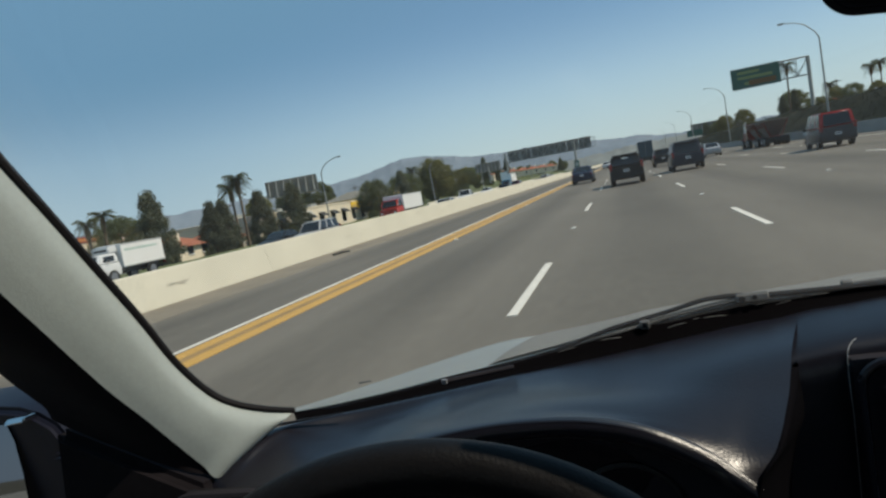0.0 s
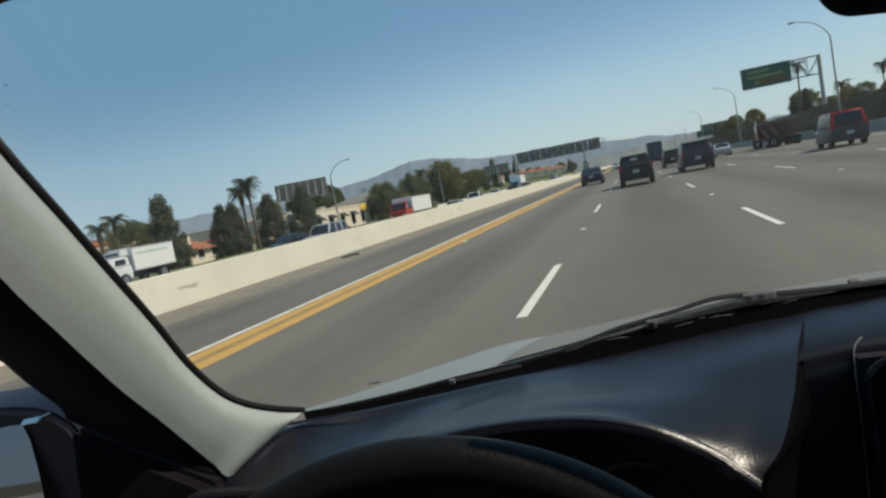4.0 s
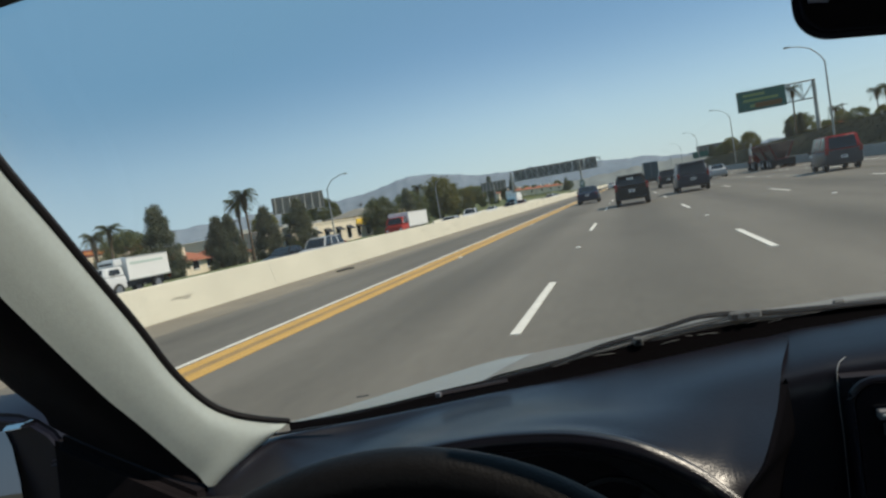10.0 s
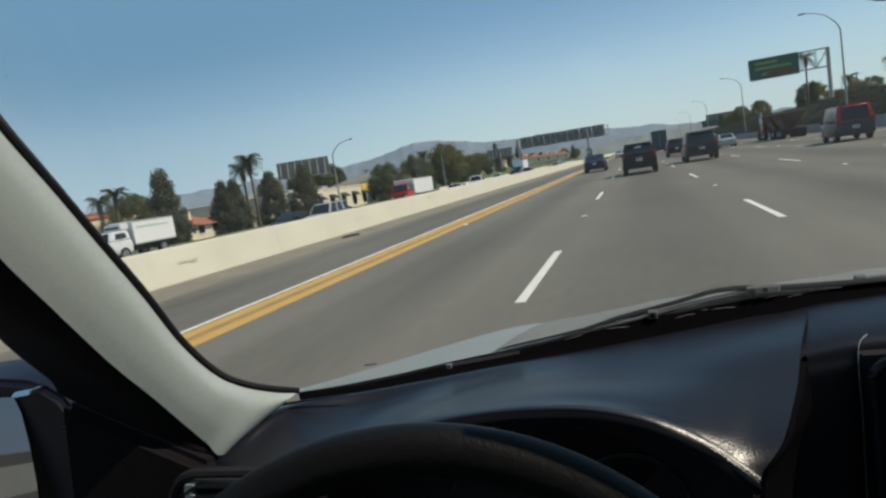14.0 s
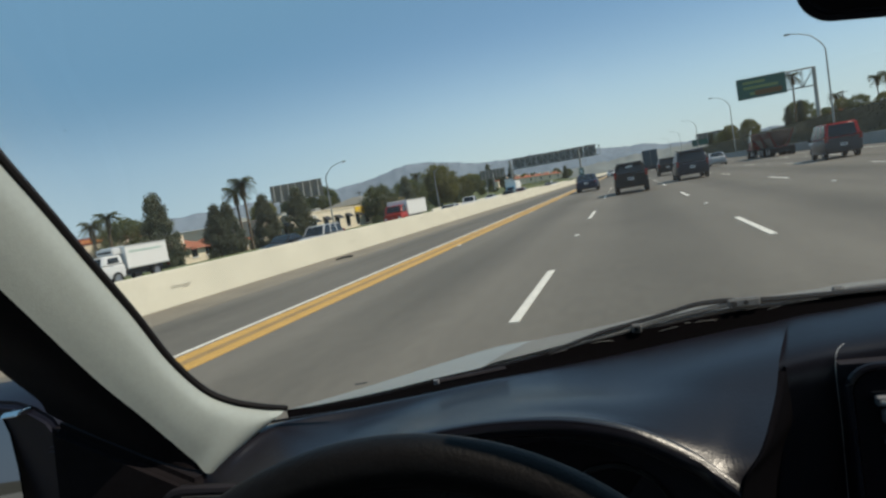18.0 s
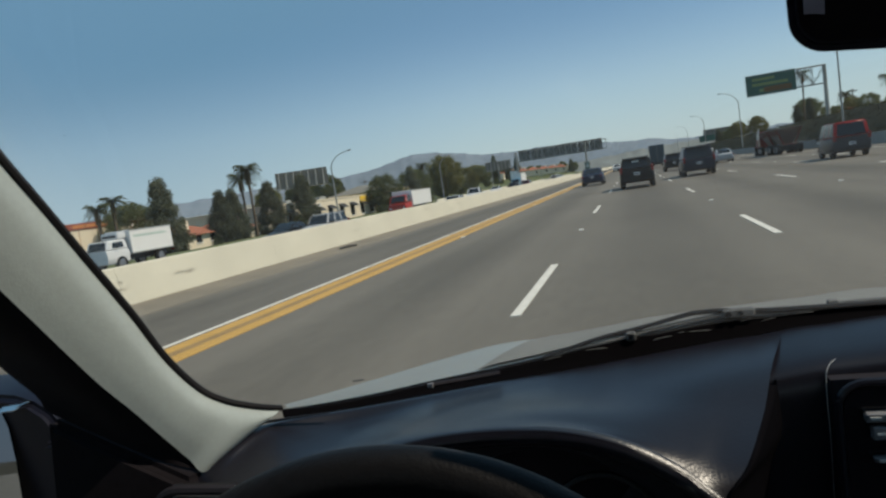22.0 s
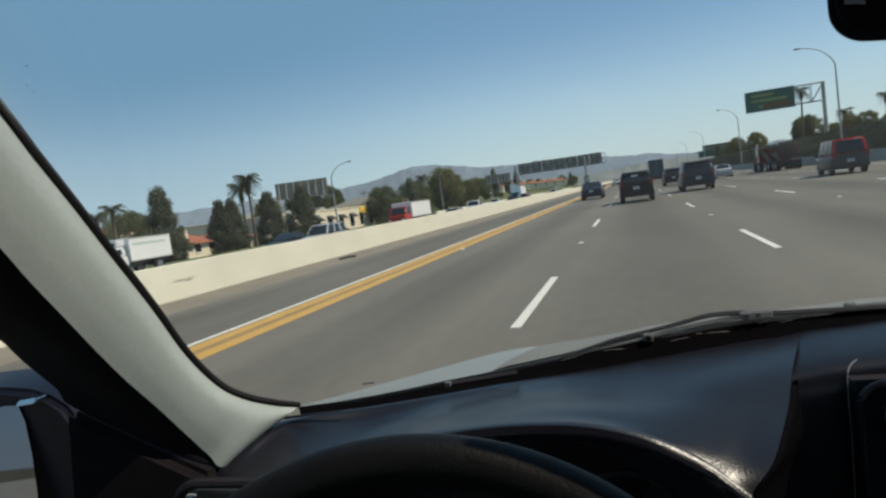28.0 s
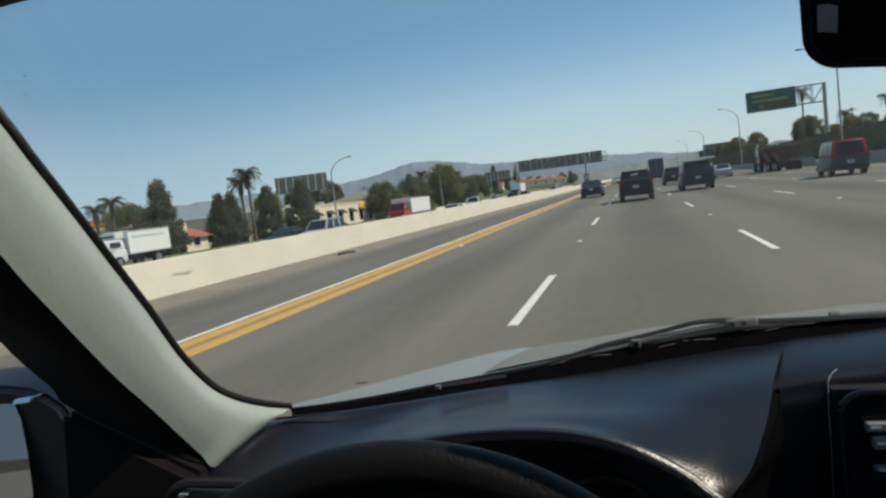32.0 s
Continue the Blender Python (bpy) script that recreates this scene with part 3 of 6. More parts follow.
# both ridges carry their haze as base colour
ridge("far_hills", 3900, far_heights, M["hill"], "mountain ridge on the horizon, tinted blue for haze", 0.2, 1.0)
ridge("foothills", 2500, lambda a: 0.75 + 0.5 * math.exp(-((a + 14) / 8.0) ** 2) + 0.5 * smoothstep(-6, 4, a), M["hill_near"], "foothills tinted grey-green for haze", 0.28, 7.0)

def wheel_mesh(r, w):
    bm = bmesh.new()
    prof = [(-w / 2, r * 0.66), (-w / 2, r * 0.93), (-w / 2 + 0.03, r), (w / 2 - 0.03, r), (w / 2, r * 0.93), (w / 2, r * 0.66)]
    rings = [[bm.verts.new((x, q * math.cos(a), q * math.sin(a))) for x, q in prof] for a in [2 * math.pi * k / 20 for k in range(20)]]
    for i in range(20):
        a, b = rings[i], rings[(i + 1) % 20]
        for k in range(len(prof) - 1):
            bm.faces.new((a[k], b[k], b[k + 1], a[k + 1]))
    bmesh.ops.recalc_face_normals(bm, faces=bm.faces)
    return bm


def rim_mesh(r, w):
    bm = bmesh.new()
    q = r * 0.67
    for x, d in ((w / 2 - 0.012, 1), (-w / 2 + 0.012, -1)):
        hub = bm.verts.new((x + d * 0.006, 0, 0))
        ring = [bm.verts.new((x - d * (0.03 if k % 4 in (1, 2) else 0), q * math.cos(2 * math.pi * k / 20), q * math.sin(2 * math.pi * k / 20))) for k in range(20)]
        for k in range(20):
            bm.faces.new((hub, ring[k], ring[(k + 1) % 20]))
    return bm


# ---- own car, seen from inside ----
own = thing("car_interior", pose(0, 0, 0), "interior of a car with dark blue-grey dashboard and black steering wheel", "car interior")
CX = 0.235


def bend(points, t):
    """A point at t (0 to 1) of a smooth curve through some points."""
    n = len(points) - 1
    s = min(max(t, 0.0), 1.0) * n
    i = min(int(s), n - 1)
    f = s - i
    p = [Vector(points[min(max(i + k, 0), n)]) for k in (-1, 0, 1, 2)]
    return p[1] + 0.5 * f * (p[2] - p[0] + f * (2 * p[0] - 5 * p[1] + 4 * p[2] - p[3] + f * (3 * (p[1] - p[2]) + p[3] - p[0])))


def skin(rails, nu, nv, level=EYE):
    """A smooth sheet over several rails, each a short curve; heights are taken from the eye."""
    return grid(nu, nv, lambda u, v: bend([bend(r, u) for r in rails], v) + Vector((0, 0, level)))


def far_edge(x):
    return 0.70 - 0.55 * (x - 0.2) ** 2


# rails of the dash on the driver's side, from the windscreen towards the driver
BASE = [(-0.375, 0.52, -0.196), (-0.35, 0.534, -0.193), (-0.321, 0.55, -0.1935), (-0.279, 0.574, -0.197), (-0.224, 0.601, -0.198), (-0.16, 0.628, -0.197), (-0.096, 0.652, -0.197), (-0.036, 0.67, -0.195), (0.024, 0.683, -0.191), (0.082, 0.692, -0.186), (0.109, 0.695, -0.1845), (0.136, 0.698, -0.183)]
FOOT = [(-0.385, 0.495, -0.199), (-0.358, 0.51, -0.1955), (-0.333, 0.53, -0.1965), (-0.282, 0.553, -0.205), (-0.246, 0.562, -0.204), (-0.199, 0.575, -0.1985), (-0.141, 0.588, -0.195), (-0.09, 0.6, -0.195), (-0.0175, 0.5918, -0.1929), (0.0495, 0.59, -0.1862), (0.0802, 0.597, -0.1853), (0.1097, 0.6047, -0.1848)]
POD = [(-0.392, 0.475, -0.2105), (-0.364, 0.487, -0.204), (-0.342, 0.497, -0.205), (-0.262, 0.505, -0.2045), (-0.2, 0.51, -0.192), (-0.151, 0.515, -0.187), (-0.1043, 0.5217, -0.1846), (-0.0603, 0.5253, -0.1863), (-0.008, 0.5218, -0.1895), (0.0426, 0.5328, -0.1942), (0.0666, 0.5364, -0.1976), (0.0899, 0.5366, -0.2003)]
BROW = [(-0.4, 0.465, -0.222), (-0.374, 0.47, -0.215), (-0.344, 0.467, -0.215), (-0.236, 0.472, -0.199), (-0.186, 0.48, -0.187), (-0.14, 0.485, -0.1825), (-0.097, 0.4878, -0.1814), (-0.0547, 0.4895, -0.185), (-0.0106, 0.4818, -0.1909), (0.0309, 0.4808, -0.2048), (0.0499, 0.4808, -0.2106), (0.0675, 0.4756, -0.2136)]
LIP = [(-0.405, 0.462, -0.232), (-0.381, 0.462, -0.224), (-0.346, 0.455, -0.219), (-0.227, 0.46, -0.199), (-0.179, 0.465, -0.186), (-0.136, 0.468, -0.1808), (-0.0935, 0.47, -0.18), (-0.0527, 0.469, -0.1827), (-0.0125, 0.4665, -0.1925), (0.0209, 0.4628, -0.2095), (0.0352, 0.457, -0.2188), (0.0491, 0.4531, -0.2297)]


def shifted(rail, dy, dz, dx=0.0):
    return [(x + dx, y + dy, z + dz) for x, y, z in rail]


part("dashboard", skin([shifted(BASE, 0.02, -0.006), BASE, FOOT, POD, BROW, LIP, shifted(LIP, -0.0035, -0.0026), shifted(LIP, -0.005, -0.007), shifted(LIP, -0.003, -0.012), shifted(LIP, 0.007, -0.015)], 170, 120), M["dash"], own, "dark blue-grey grained vinyl dashboard top with gauge hood", smooth=True)
part("hood_edge", tube([bend(LIP[5:], k / 50) + Vector((0, 0.003, EYE - 0.0072)) for k in range(51)], [0.0068 + 0.0012 * math.sin(math.pi * k / 50) for k in range(51)], 16), M["lip"], own, "smooth rolled edge of the gauge hood", smooth=True)
part("gauge_hood_inside", skin([shifted(LIP, 0.005, -0.014), shifted(LIP, 0.05, -0.02), shifted(LIP, 0.06, -0.10), shifted(LIP, 0.0, -0.30)], 60, 16), M["dash_dark"], own, "black recess behind the gauge hood", smooth=True)
EDGE = [tuple(Vector(FOOT[-1]).lerp(Vector(POD[-1]), 0.45)), POD[-1], BROW[-1], LIP[-1], (0.044, 0.455, -0.28), (0.04, 0.455, -0.40)]
part("pod_side", skin([EDGE, shifted(EDGE, 0.012, -0.004, 0.008), [(0.113, 0.618, -0.2), (0.118, 0.628, -0.218), (0.12, 0.63, -0.25), (0.11, 0.63, -0.28), (0.10, 0.63, -0.33), (0.10, 0.63, -0.40)]], 40, 14), M["pod_shade"], own, "side of the gauge pod, coloured near black for shade", smooth=True)


# centre and passenger side: flat top that rolls over to the face towards the seats
def centre_at(u, v):
    x = 0.085 + 0.815 * u
    y, z = far_edge(x), -0.187 + 0.007 * smoothstep(0.09, 0.16, x) + 0.010 * smoothstep(0.14, 0.3, x)
    prof = [(y + 0.02, z - 0.003), (y, z), (y - 0.045, z - 0.003), (y - 0.076, z - 0.0095), (y - 0.087, z - 0.023), (y - 0.089, z - 0.052), (y - 0.088, z - 0.12), (y - 0.075, z - 0.30)]
    p = bend([(x, a, b) for a, b in prof], v)
    return p + Vector((0, 0, EYE))


part("dash_centre", grid(70, 60, centre_at), M["dash"], own, "dark vinyl dashboard over the centre console", smooth=True)

# instrument cluster face in the recess
cluster = part("gauge_panel", box(-0.22, 0.02, 0.53, 0.54, EYE - 0.38, EYE - 0.215, 0.004), M["screen"], own, "unlit dark gauge panel")
for gx in (-0.15, -0.04):
    part("gauge_ring", tube([(gx + 0.045 * math.cos(k * math.pi / 16), 0.527, EYE - 0.29 + 0.045 * math.sin(k * math.pi / 16)) for k in range(32)], 0.002, 6, closed=True), M["black_trim"], cluster)


# centre console with display recess and buttons
def rounded_frame(x0, x1, z0, z1, r, n=6):
    pts = []
    for cx, cz, a0 in ((x1 - r, z1 - r, 0), (x0 + r, z1 - r, 90), (x0 + r, z0 + r, 180), (x1 - r, z0 + r, 270)):
        pts += [(cx + r * math.cos(radians(a0 + 90 * k / n)), cz + r * math.sin(radians(a0 + 90 * k / n))) for k in range(n + 1)]
    return pts


# the seam's specular line is put into a pale colour
SEAM = [(0.1605, 0.617, -0.1855), (0.154, 0.611, -0.1885), (0.150, 0.606, -0.196), (0.1485, 0.604, -0.217), (0.1485, 0.604, -0.247), (0.148, 0.606, -0.283), (0.147, 0.608, -0.335)]
part("panel_seam", tube([bend(SEAM, k / 30) + Vector((0, -0.003, EYE)) for k in range(31)], 0.00042, 6), M["seam_glint"], own, "fine seam of the centre panel, its glint painted pale")
console = part("centre_console", thicken(grid(24, 24, lambda u, v: (0.152 - 0.003 * v + 0.25 * u, 0.600 - 0.004 * min(1, 9 * u) * min(1, 9 * v), EYE - 0.199 - 0.25 * v)), 0.02, (0, 1, 0)), M["dash_dark"], own, "black centre console panel", smooth=True)
inner = rounded_frame(0.1545, 0.42, -0.40, -0.2005, 0.022)
part("display_bezel", tube([(x, 0.595, EYE + z) for x, z in inner], 0.0034, 8, closed=True), M["dash"], console, "rounded black bezel", smooth=True)
bm = bmesh.new()
bm.faces.new([bm.verts.new((x, 0.5945, EYE + z)) for x, z in rounded_frame(0.1585, 0.416, -0.396, -0.2045, 0.019)])
part("display_recess", thicken(bm, 0.002, (0, 1, 0)), M["screen"], console, "dark recessed display")
for x0, x1, z0, z1 in ((0.176, 0.205, -0.247, -0.236), (0.176, 0.200, -0.266, -0.262), (0.172, 0.205, -0.232, -0.224)):
    key = part("button", box(x0, x1, 0.586, 0.594, EYE + z0, EYE + z1, 0.0012), M["button"], console, "pale grey radio button")
    part("button_mark", box(x0 + 0.003, x0 + 0.011, 0.5852, 0.5865, EYE + (z0 + z1) / 2 - 0.001, EYE + (z0 + z1) / 2 + 0.001), M["plate"], key, "pale mark")

# steering wheel
WX, WR = -0.147, 0.203
wheel_m = pose(WX, 0.292, EYE - 0.3495, -14, 0, 8)
wheel = part("steering_wheel", tube([(WR * math.cos(a), 0, WR * math.sin(a)) for a in [2 * math.pi * k / 120 for k in range(120)]], 0.0155, 18, closed=True), M["wheel_leather"], own, "worn black leather steering wheel rim", smooth=True, at=wheel_m)
part("hub", box(-0.07, 0.07, 0.0, 0.035, -0.065, 0.05, 0.02, seg=3), M["black_trim"], wheel, "black steering wheel hub", smooth=True)
for sx in (-1, 1):
    part("spoke", prism([(sx * 0.055, 0.005, -0.03), (sx * 0.055, 0.02, -0.03), (sx * 0.055, 0.02, 0.02), (sx * 0.055, 0.005, 0.02)],
                        [(sx * 0.18, -0.005, -0.045), (sx * 0.18, 0.01, -0.045), (sx * 0.18, 0.01, -0.01), (sx * 0.18, -0.005, -0.01)], 0.004, 2), M["black_trim"], wheel, smooth=True)
a0, a1 = radians(22), radians(33)
part("polished_grip", tube([(WR * math.cos(a0 + (a1 - a0) * k / 30), 0, WR * math.sin(a0 + (a1 - a0) * k / 30)) for k in range(31)], 0.0161, 18), M["wheel_shiny"], wheel, "smooth shiny stretch of the wheel rim", smooth=True)
a0, a1 = radians(32.5), radians(39.5)
part("worn_patch", tube([(WR * math.cos(a0 + (a1 - a0) * k / 20), 0, WR * math.sin(a0 + (a1 - a0) * k / 20)) for k in range(21)], 0.0164, 18), M["wheel_worn"], wheel, "rough worn patch glinting in the sun", smooth=True)
part("column", tube([(WX, 0.36, EYE - 0.36), (WX, 0.52, EYE - 0.40)], [0.05, 0.06], 20), M["dash_dark"], own, "black steering column shroud", smooth=True)

# side air vent at the outer end of the dash
vent = part("side_vent", tube([(x, 0.42, EYE + z) for x, z in rounded_frame(-0.392, -0.26, -0.29, -0.2025, 0.03, 8)], 0.0042, 8, closed=True), M["dash_dark"], own, "black side air vent with pale slat ends", smooth=True)
part("vent_duct", box(-0.386, -0.266, 0.432, 0.444, EYE - 0.286, EYE - 0.208), M["seal"], vent, "black inside of the vent")
for k in range(8):
    z = -0.2115 - 0.0085 * k
    part("slat", box(-0.372, -0.266, 0.416, 0.432, EYE + z - 0.0016, EYE + z + 0.0016), M["black_trim"], vent)
    dx = -0.003 * math.sin(k * 0.5)
    part("slat_tip", prism([(-0.374 + dx, 0.414, EYE + z - 0.0045), (-0.364 + dx, 0.414, EYE + z + 0.001), (-0.364 + dx, 0.42, EYE + z + 0.001), (-0.374 + dx, 0.42, EYE + z - 0.0045)],
                           [(-0.372 + dx, 0.414, EYE + z + 0.002), (-0.364 + dx, 0.414, EYE + z + 0.0024), (-0.364 + dx, 0.42, EYE + z + 0.0024), (-0.372 + dx, 0.42, EYE + z + 0.002)]), M["pillar"], vent, "pale slat end")

# windscreen pillar trim: seal edge, crease and door edge, from the roof down to the dash corner
SEAL = [(-0.430, 0.325, 0.150), (-0.428, 0.36, 0.102), (-0.426, 0.379, 0.071), (-0.421, 0.402, 0.032), (-0.413, 0.424, -0.012), (-0.403, 0.447, -0.06), (-0.393, 0.466, -0.106), (-0.38, 0.484, -0.14), (-0.366, 0.498, -0.157), (-0.3515, 0.519, -0.1707), (-0.34, 0.546, -0.1834)]
TRIM = [(-0.442, 0.315, 0.055), (-0.439, 0.35, 0.005), (-0.437, 0.365, -0.02), (-0.432, 0.383, -0.05), (-0.426, 0.4, -0.08), (-0.418, 0.418, -0.112), (-0.408, 0.437, -0.143), (-0.397, 0.453, -0.173), (-0.388, 0.466, -0.197), (-0.378, 0.474, -0.212), (-0.3612, 0.514, -0.1971)]
CREASE = [tuple(Vector(a).lerp(Vector(b), 0.42) + Vector((0.007, -0.004, 0.003))) for a, b in zip(SEAL, TRIM)]
part("pillar_trim", skin([SEAL, [tuple(Vector(a).lerp(Vector(b), 0.55) + Vector((0.002, -0.001, 0.001))) for a, b in zip(SEAL, CREASE)], CREASE,
                          [tuple(Vector(a).lerp(Vector(b), 0.5) + Vector((0.001, -0.001, 0))) for a, b in zip(CREASE, TRIM)], TRIM], 90, 26), M["pillar"], own, "pale grey plastic windscreen pillar trim", smooth=True)
part("pillar_seal", tube([bend(SEAL, k / 70) + Vector((0.0005, 0.001, EYE + 0.001)) for k in range(71)], [0.0042 - 0.0014 * k / 70 for k in range(71)], 8), M["seal"], own, "black rubber windscreen seal", smooth=True)
part("trim_gap", prism([(-0.352, 0.522, EYE - 0.1888), (-0.29, 0.551, EYE - 0.1908), (-0.29, 0.553, EYE - 0.1908), (-0.352, 0.526, EYE - 0.1888)],
                       [(-0.352, 0.522, EYE - 0.1868), (-0.29, 0.551, EYE - 0.1902), (-0.29, 0.553, EYE - 0.1902), (-0.352, 0.526, EYE - 0.1868)]), M["seal"], own, "dark gap at the end of the dash", smooth=True)

# door frame and corner panel below the pillar
JAMB = [(-0.62, 0.38, 0.0), (-0.60, 0.39, -0.03), (-0.585, 0.40, -0.046), (-0.57, 0.42, -0.062), (-0.557, 0.43, -0.074), (-0.543, 0.43, -0.087), (-0.53, 0.43, -0.099), (-0.514, 0.43, -0.112), (-0.50, 0.43, -0.124), (-0.4955, 0.43, -0.134), (-0.4955, 0.43, -0.147)]
part("door_frame", skin([shifted(TRIM[:10], 0.003, 0, -0.001), [tuple(Vector(a).lerp(Vector(b), 0.3) + Vector((0.004, -0.006, -0.004))) for a, b in zip(TRIM[:10], JAMB)], JAMB[:10], shifted(JAMB[:10], 0.03, -0.004, -0.01)], 50, 16), M["door_dark"], own, "dark door frame trim", smooth=True)
part("door_corner", prism([(-0.53, 0.40, EYE - 0.60), (-0.37, 0.43, EYE - 0.60), (-0.37, 0.52, EYE - 0.60), (-0.53, 0.50, EYE - 0.60)],
                          [(-0.498, 0.425, EYE - 0.138), (-0.378, 0.452, EYE - 0.212), (-0.378, 0.50, EYE - 0.222), (-0.498, 0.50, EYE - 0.15)], 0.008, 3), M["door_dark"], own, "dark plastic corner panel of the door", smooth=True)
part("door_card", box(-0.56, -0.49, -0.9, 0.38, EYE - 0.95, EYE - 0.30, 0.02, seg=2), M["door_dark"], own, "dark door panel", smooth=True)


# side mirror outside the door window
def plate_mesh(outline, y, depth, bevel=0.0):
    bm = bmesh.new()
    bm.faces.new([bm.verts.new((x, y, EYE + z)) for x, z in outline])
    bm = thicken(bm, depth, (0, 1, 0))
    if bevel:
        bmesh.ops.bevel(bm, geom=[e for e in bm.edges if abs(e.verts[0].co.y - e.verts[1].co.y) < 1e-6], offset=bevel, segments=3, affect="EDGES")
    return bm


HOUSING = [(-0.76, -0.30), (-0.76, -0.145), (-0.72, -0.129), (-0.64, -0.126), (-0.606, -0.127), (-0.578, -0.130), (-0.556, -0.137), (-0.538, -0.148), (-0.526, -0.165), (-0.522, -0.20), (-0.522, -0.30)]
mirror = part("side_mirror", plate_mesh(HOUSING[::-1], 0.463, 0.09, 0.006), M["mirror_shell"], own, "dark navy side mirror housing", smooth=True)
GLASS = [(-0.745, -0.15), (-0.60, -0.1415), (-0.588, -0.1425), (-0.582, -0.158), (-0.577, -0.19), (-0.574, -0.225), (-0.573, -0.28), (-0.745, -0.28)]
part("mirror_glass", plate_mesh([(x + 0.573, z + 0.21) for x, z in GLASS][::-1], 0.0, 0.002), M["mirror_glass"], mirror, "side mirror glass", at=pose(-0.573, 0.454, 0, 0, 0, 13) @ pose(0, 0, EYE - 0.21, -9.4) @ Matrix.Translation((0, 0, -EYE)))
part("mirror_edge", prism([(-0.584, 0.453, EYE - 0.1425), (-0.560, 0.453, EYE - 0.1405), (-0.560, 0.47, EYE - 0.1405), (-0.584, 0.47, EYE - 0.1425)],
                          [(-0.583, 0.456, EYE - 0.1375), (-0.559, 0.456, EYE - 0.1355), (-0.559, 0.47, EYE - 0.1355), (-0.583, 0.47, EYE - 0.1375)], 0.0012, 2), M["chrome"], mirror, "bright edge of the mirror housing", smooth=True)
part("mirror_arm", box(-0.53, -0.49, 0.44, 0.50, EYE - 0.26, EYE - 0.16, 0.012, seg=3), M["mirror_shell"], mirror, smooth=True)

# cowl between dash and bonnet, windscreen, bonnet
COWL = [(-0.354, 0.571, -0.192), (-0.318, 0.592, -0.195), (-0.267, 0.62, -0.196), (-0.213, 0.646, -0.194), (-0.156, 0.67, -0.192), (-0.099, 0.691, -0.188), (-0.04, 0.708, -0.181), (0.0, 0.718, -0.178), (0.074, 0.731, -0.174), (0.154, 0.739, -0.172), (0.212, 0.74, -0.170), (0.40, 0.71, -0.168), (0.60, 0.63, -0.168), (0.80, 0.50, -0.168)]


def cowl_rail(k, dz=0.0):
    """Follows the cowl, nearer to the dash for small k."""
    out = []
    for x, y, z in COWL:
        f = 1 - 0.055 * (1 - k)
        out.append((x * f, y * f, -0.197 + 0.022 * smoothstep(-0.05, 0.25, x) + (z + 0.197 - 0.022 * smoothstep(-0.05, 0.25, x)) * k + dz))
    return out


part("cowl", skin([cowl_rail(0.0, -0.004), cowl_rail(0.5, -0.003), COWL, shifted(COWL, 0.02, -0.03)], 100, 10), M["cowl"], own, "black plastic cowl below the windscreen", smooth=True)


def glass_at(u, v):
    p = bend(COWL, u) + Vector((0, -0.012, 0.0))
    top = Vector((CX + (p.x - CX) * 0.98 - 0.04 * (1 - u), 0.30 - 0.12 * (p.x - CX) ** 2, 0.165))
    q = p.lerp(top, v)
    q.y += 0.025 * math.sin(math.pi * v)
    q = q.lerp(bend(SEAL[::-1], v) + Vector((0, 0.003, 0)), (1 - smoothstep(0.0, 0.10, u)))
    return q + Vector((0, 0, EYE))


screen = part("windscreen", grid(30, 12, glass_at), M["windshield"], own, "clear windscreen glass", smooth=True)
screen.visible_shadow = False
for x, y, z, r in ((-0.352, 0.318, 0.112, 0.00045), (-0.362, 0.325, 0.103, 0.0003), (-0.362, 0.329, 0.099, 0.0003), (-0.343, 0.357, 0.078, 0.00025)):
    part("speck", tube([(x, y, EYE + z), (x + 0.0003, y + 0.0006, EYE + z + 0.0004)], r, 7), M["black_trim"], screen, "dark speck of dirt on the glass")

CREST = [(-0.588, 0.95, -0.318), (-0.562, 1.05, -0.334), (-0.508, 1.2, -0.353), (-0.433, 1.35, -0.367), (-0.302, 1.35, -0.3432), (-0.18, 1.35, -0.337), (-0.066, 1.35, -0.326), (0.012, 1.35, -0.315), (0.149, 1.35, -0.302), (0.296, 1.35, -0.294), (0.404, 1.35, -0.288), (0.62, 1.35, -0.30), (0.86, 1.2, -0.33), (1.04, 0.95, -0.36)]
REAR = [(x * 1.09, y * 1.09, z * 1.09) for x, y, z in COWL]
FRONT = [(x, 1.70 - 0.10 * ((x - CX) / 0.8) ** 2, -0.60) for x in [-0.6 + 1.66 * k / 13 for k in range(14)]]
CREST = [(x, y, z + 0.001 + 0.002 * smoothstep(-0.45, -0.1, x) - 0.006 * smoothstep(-0.03, 0.2, x)) for x, y, z in CREST]
BONNET = [REAR, [tuple(Vector(a).lerp(Vector(b), 0.5)) for a, b in zip(REAR, CREST)], CREST, [(x, y + 0.18, z - 0.075) for x, y, z in CREST], FRONT]
part("bonnet", skin(BONNET, 80, 40), M["hood_paint"], own, "pale blue painted bonnet", smooth=True)
# added sheet just above the bonnet greys its rear edge; no separate part
part("bonnet_strip", grid(60, 24, lambda u, v: bend([bend(r, 0.285 + 0.09 * v + (0.715 - 0.09 * v) * u) for r in BONNET], 0.02 + 0.54 * v) + Vector((0, 0, EYE + 0.003 * smoothstep(0.0, 0.03, u)))), M["bonnet_strip"], own, "dull grey sheet added over the rear edge of the bonnet", smooth=True)
part("bonnet_mark", tube([(-0.453, 0.93, EYE - 0.276), (-0.44, 0.93, EYE - 0.2755), (-0.432, 0.93, EYE - 0.2745)], 0.0011, 6), M["black_trim"], own, "small dark washer nozzle on the bonnet")


# wiper: grey blade holder along the foot of the screen, dark arm over it
def on_cowl(points, lift):
    return [Vector(p) + Vector((0, -0.006, EYE + lift)) for p in points]


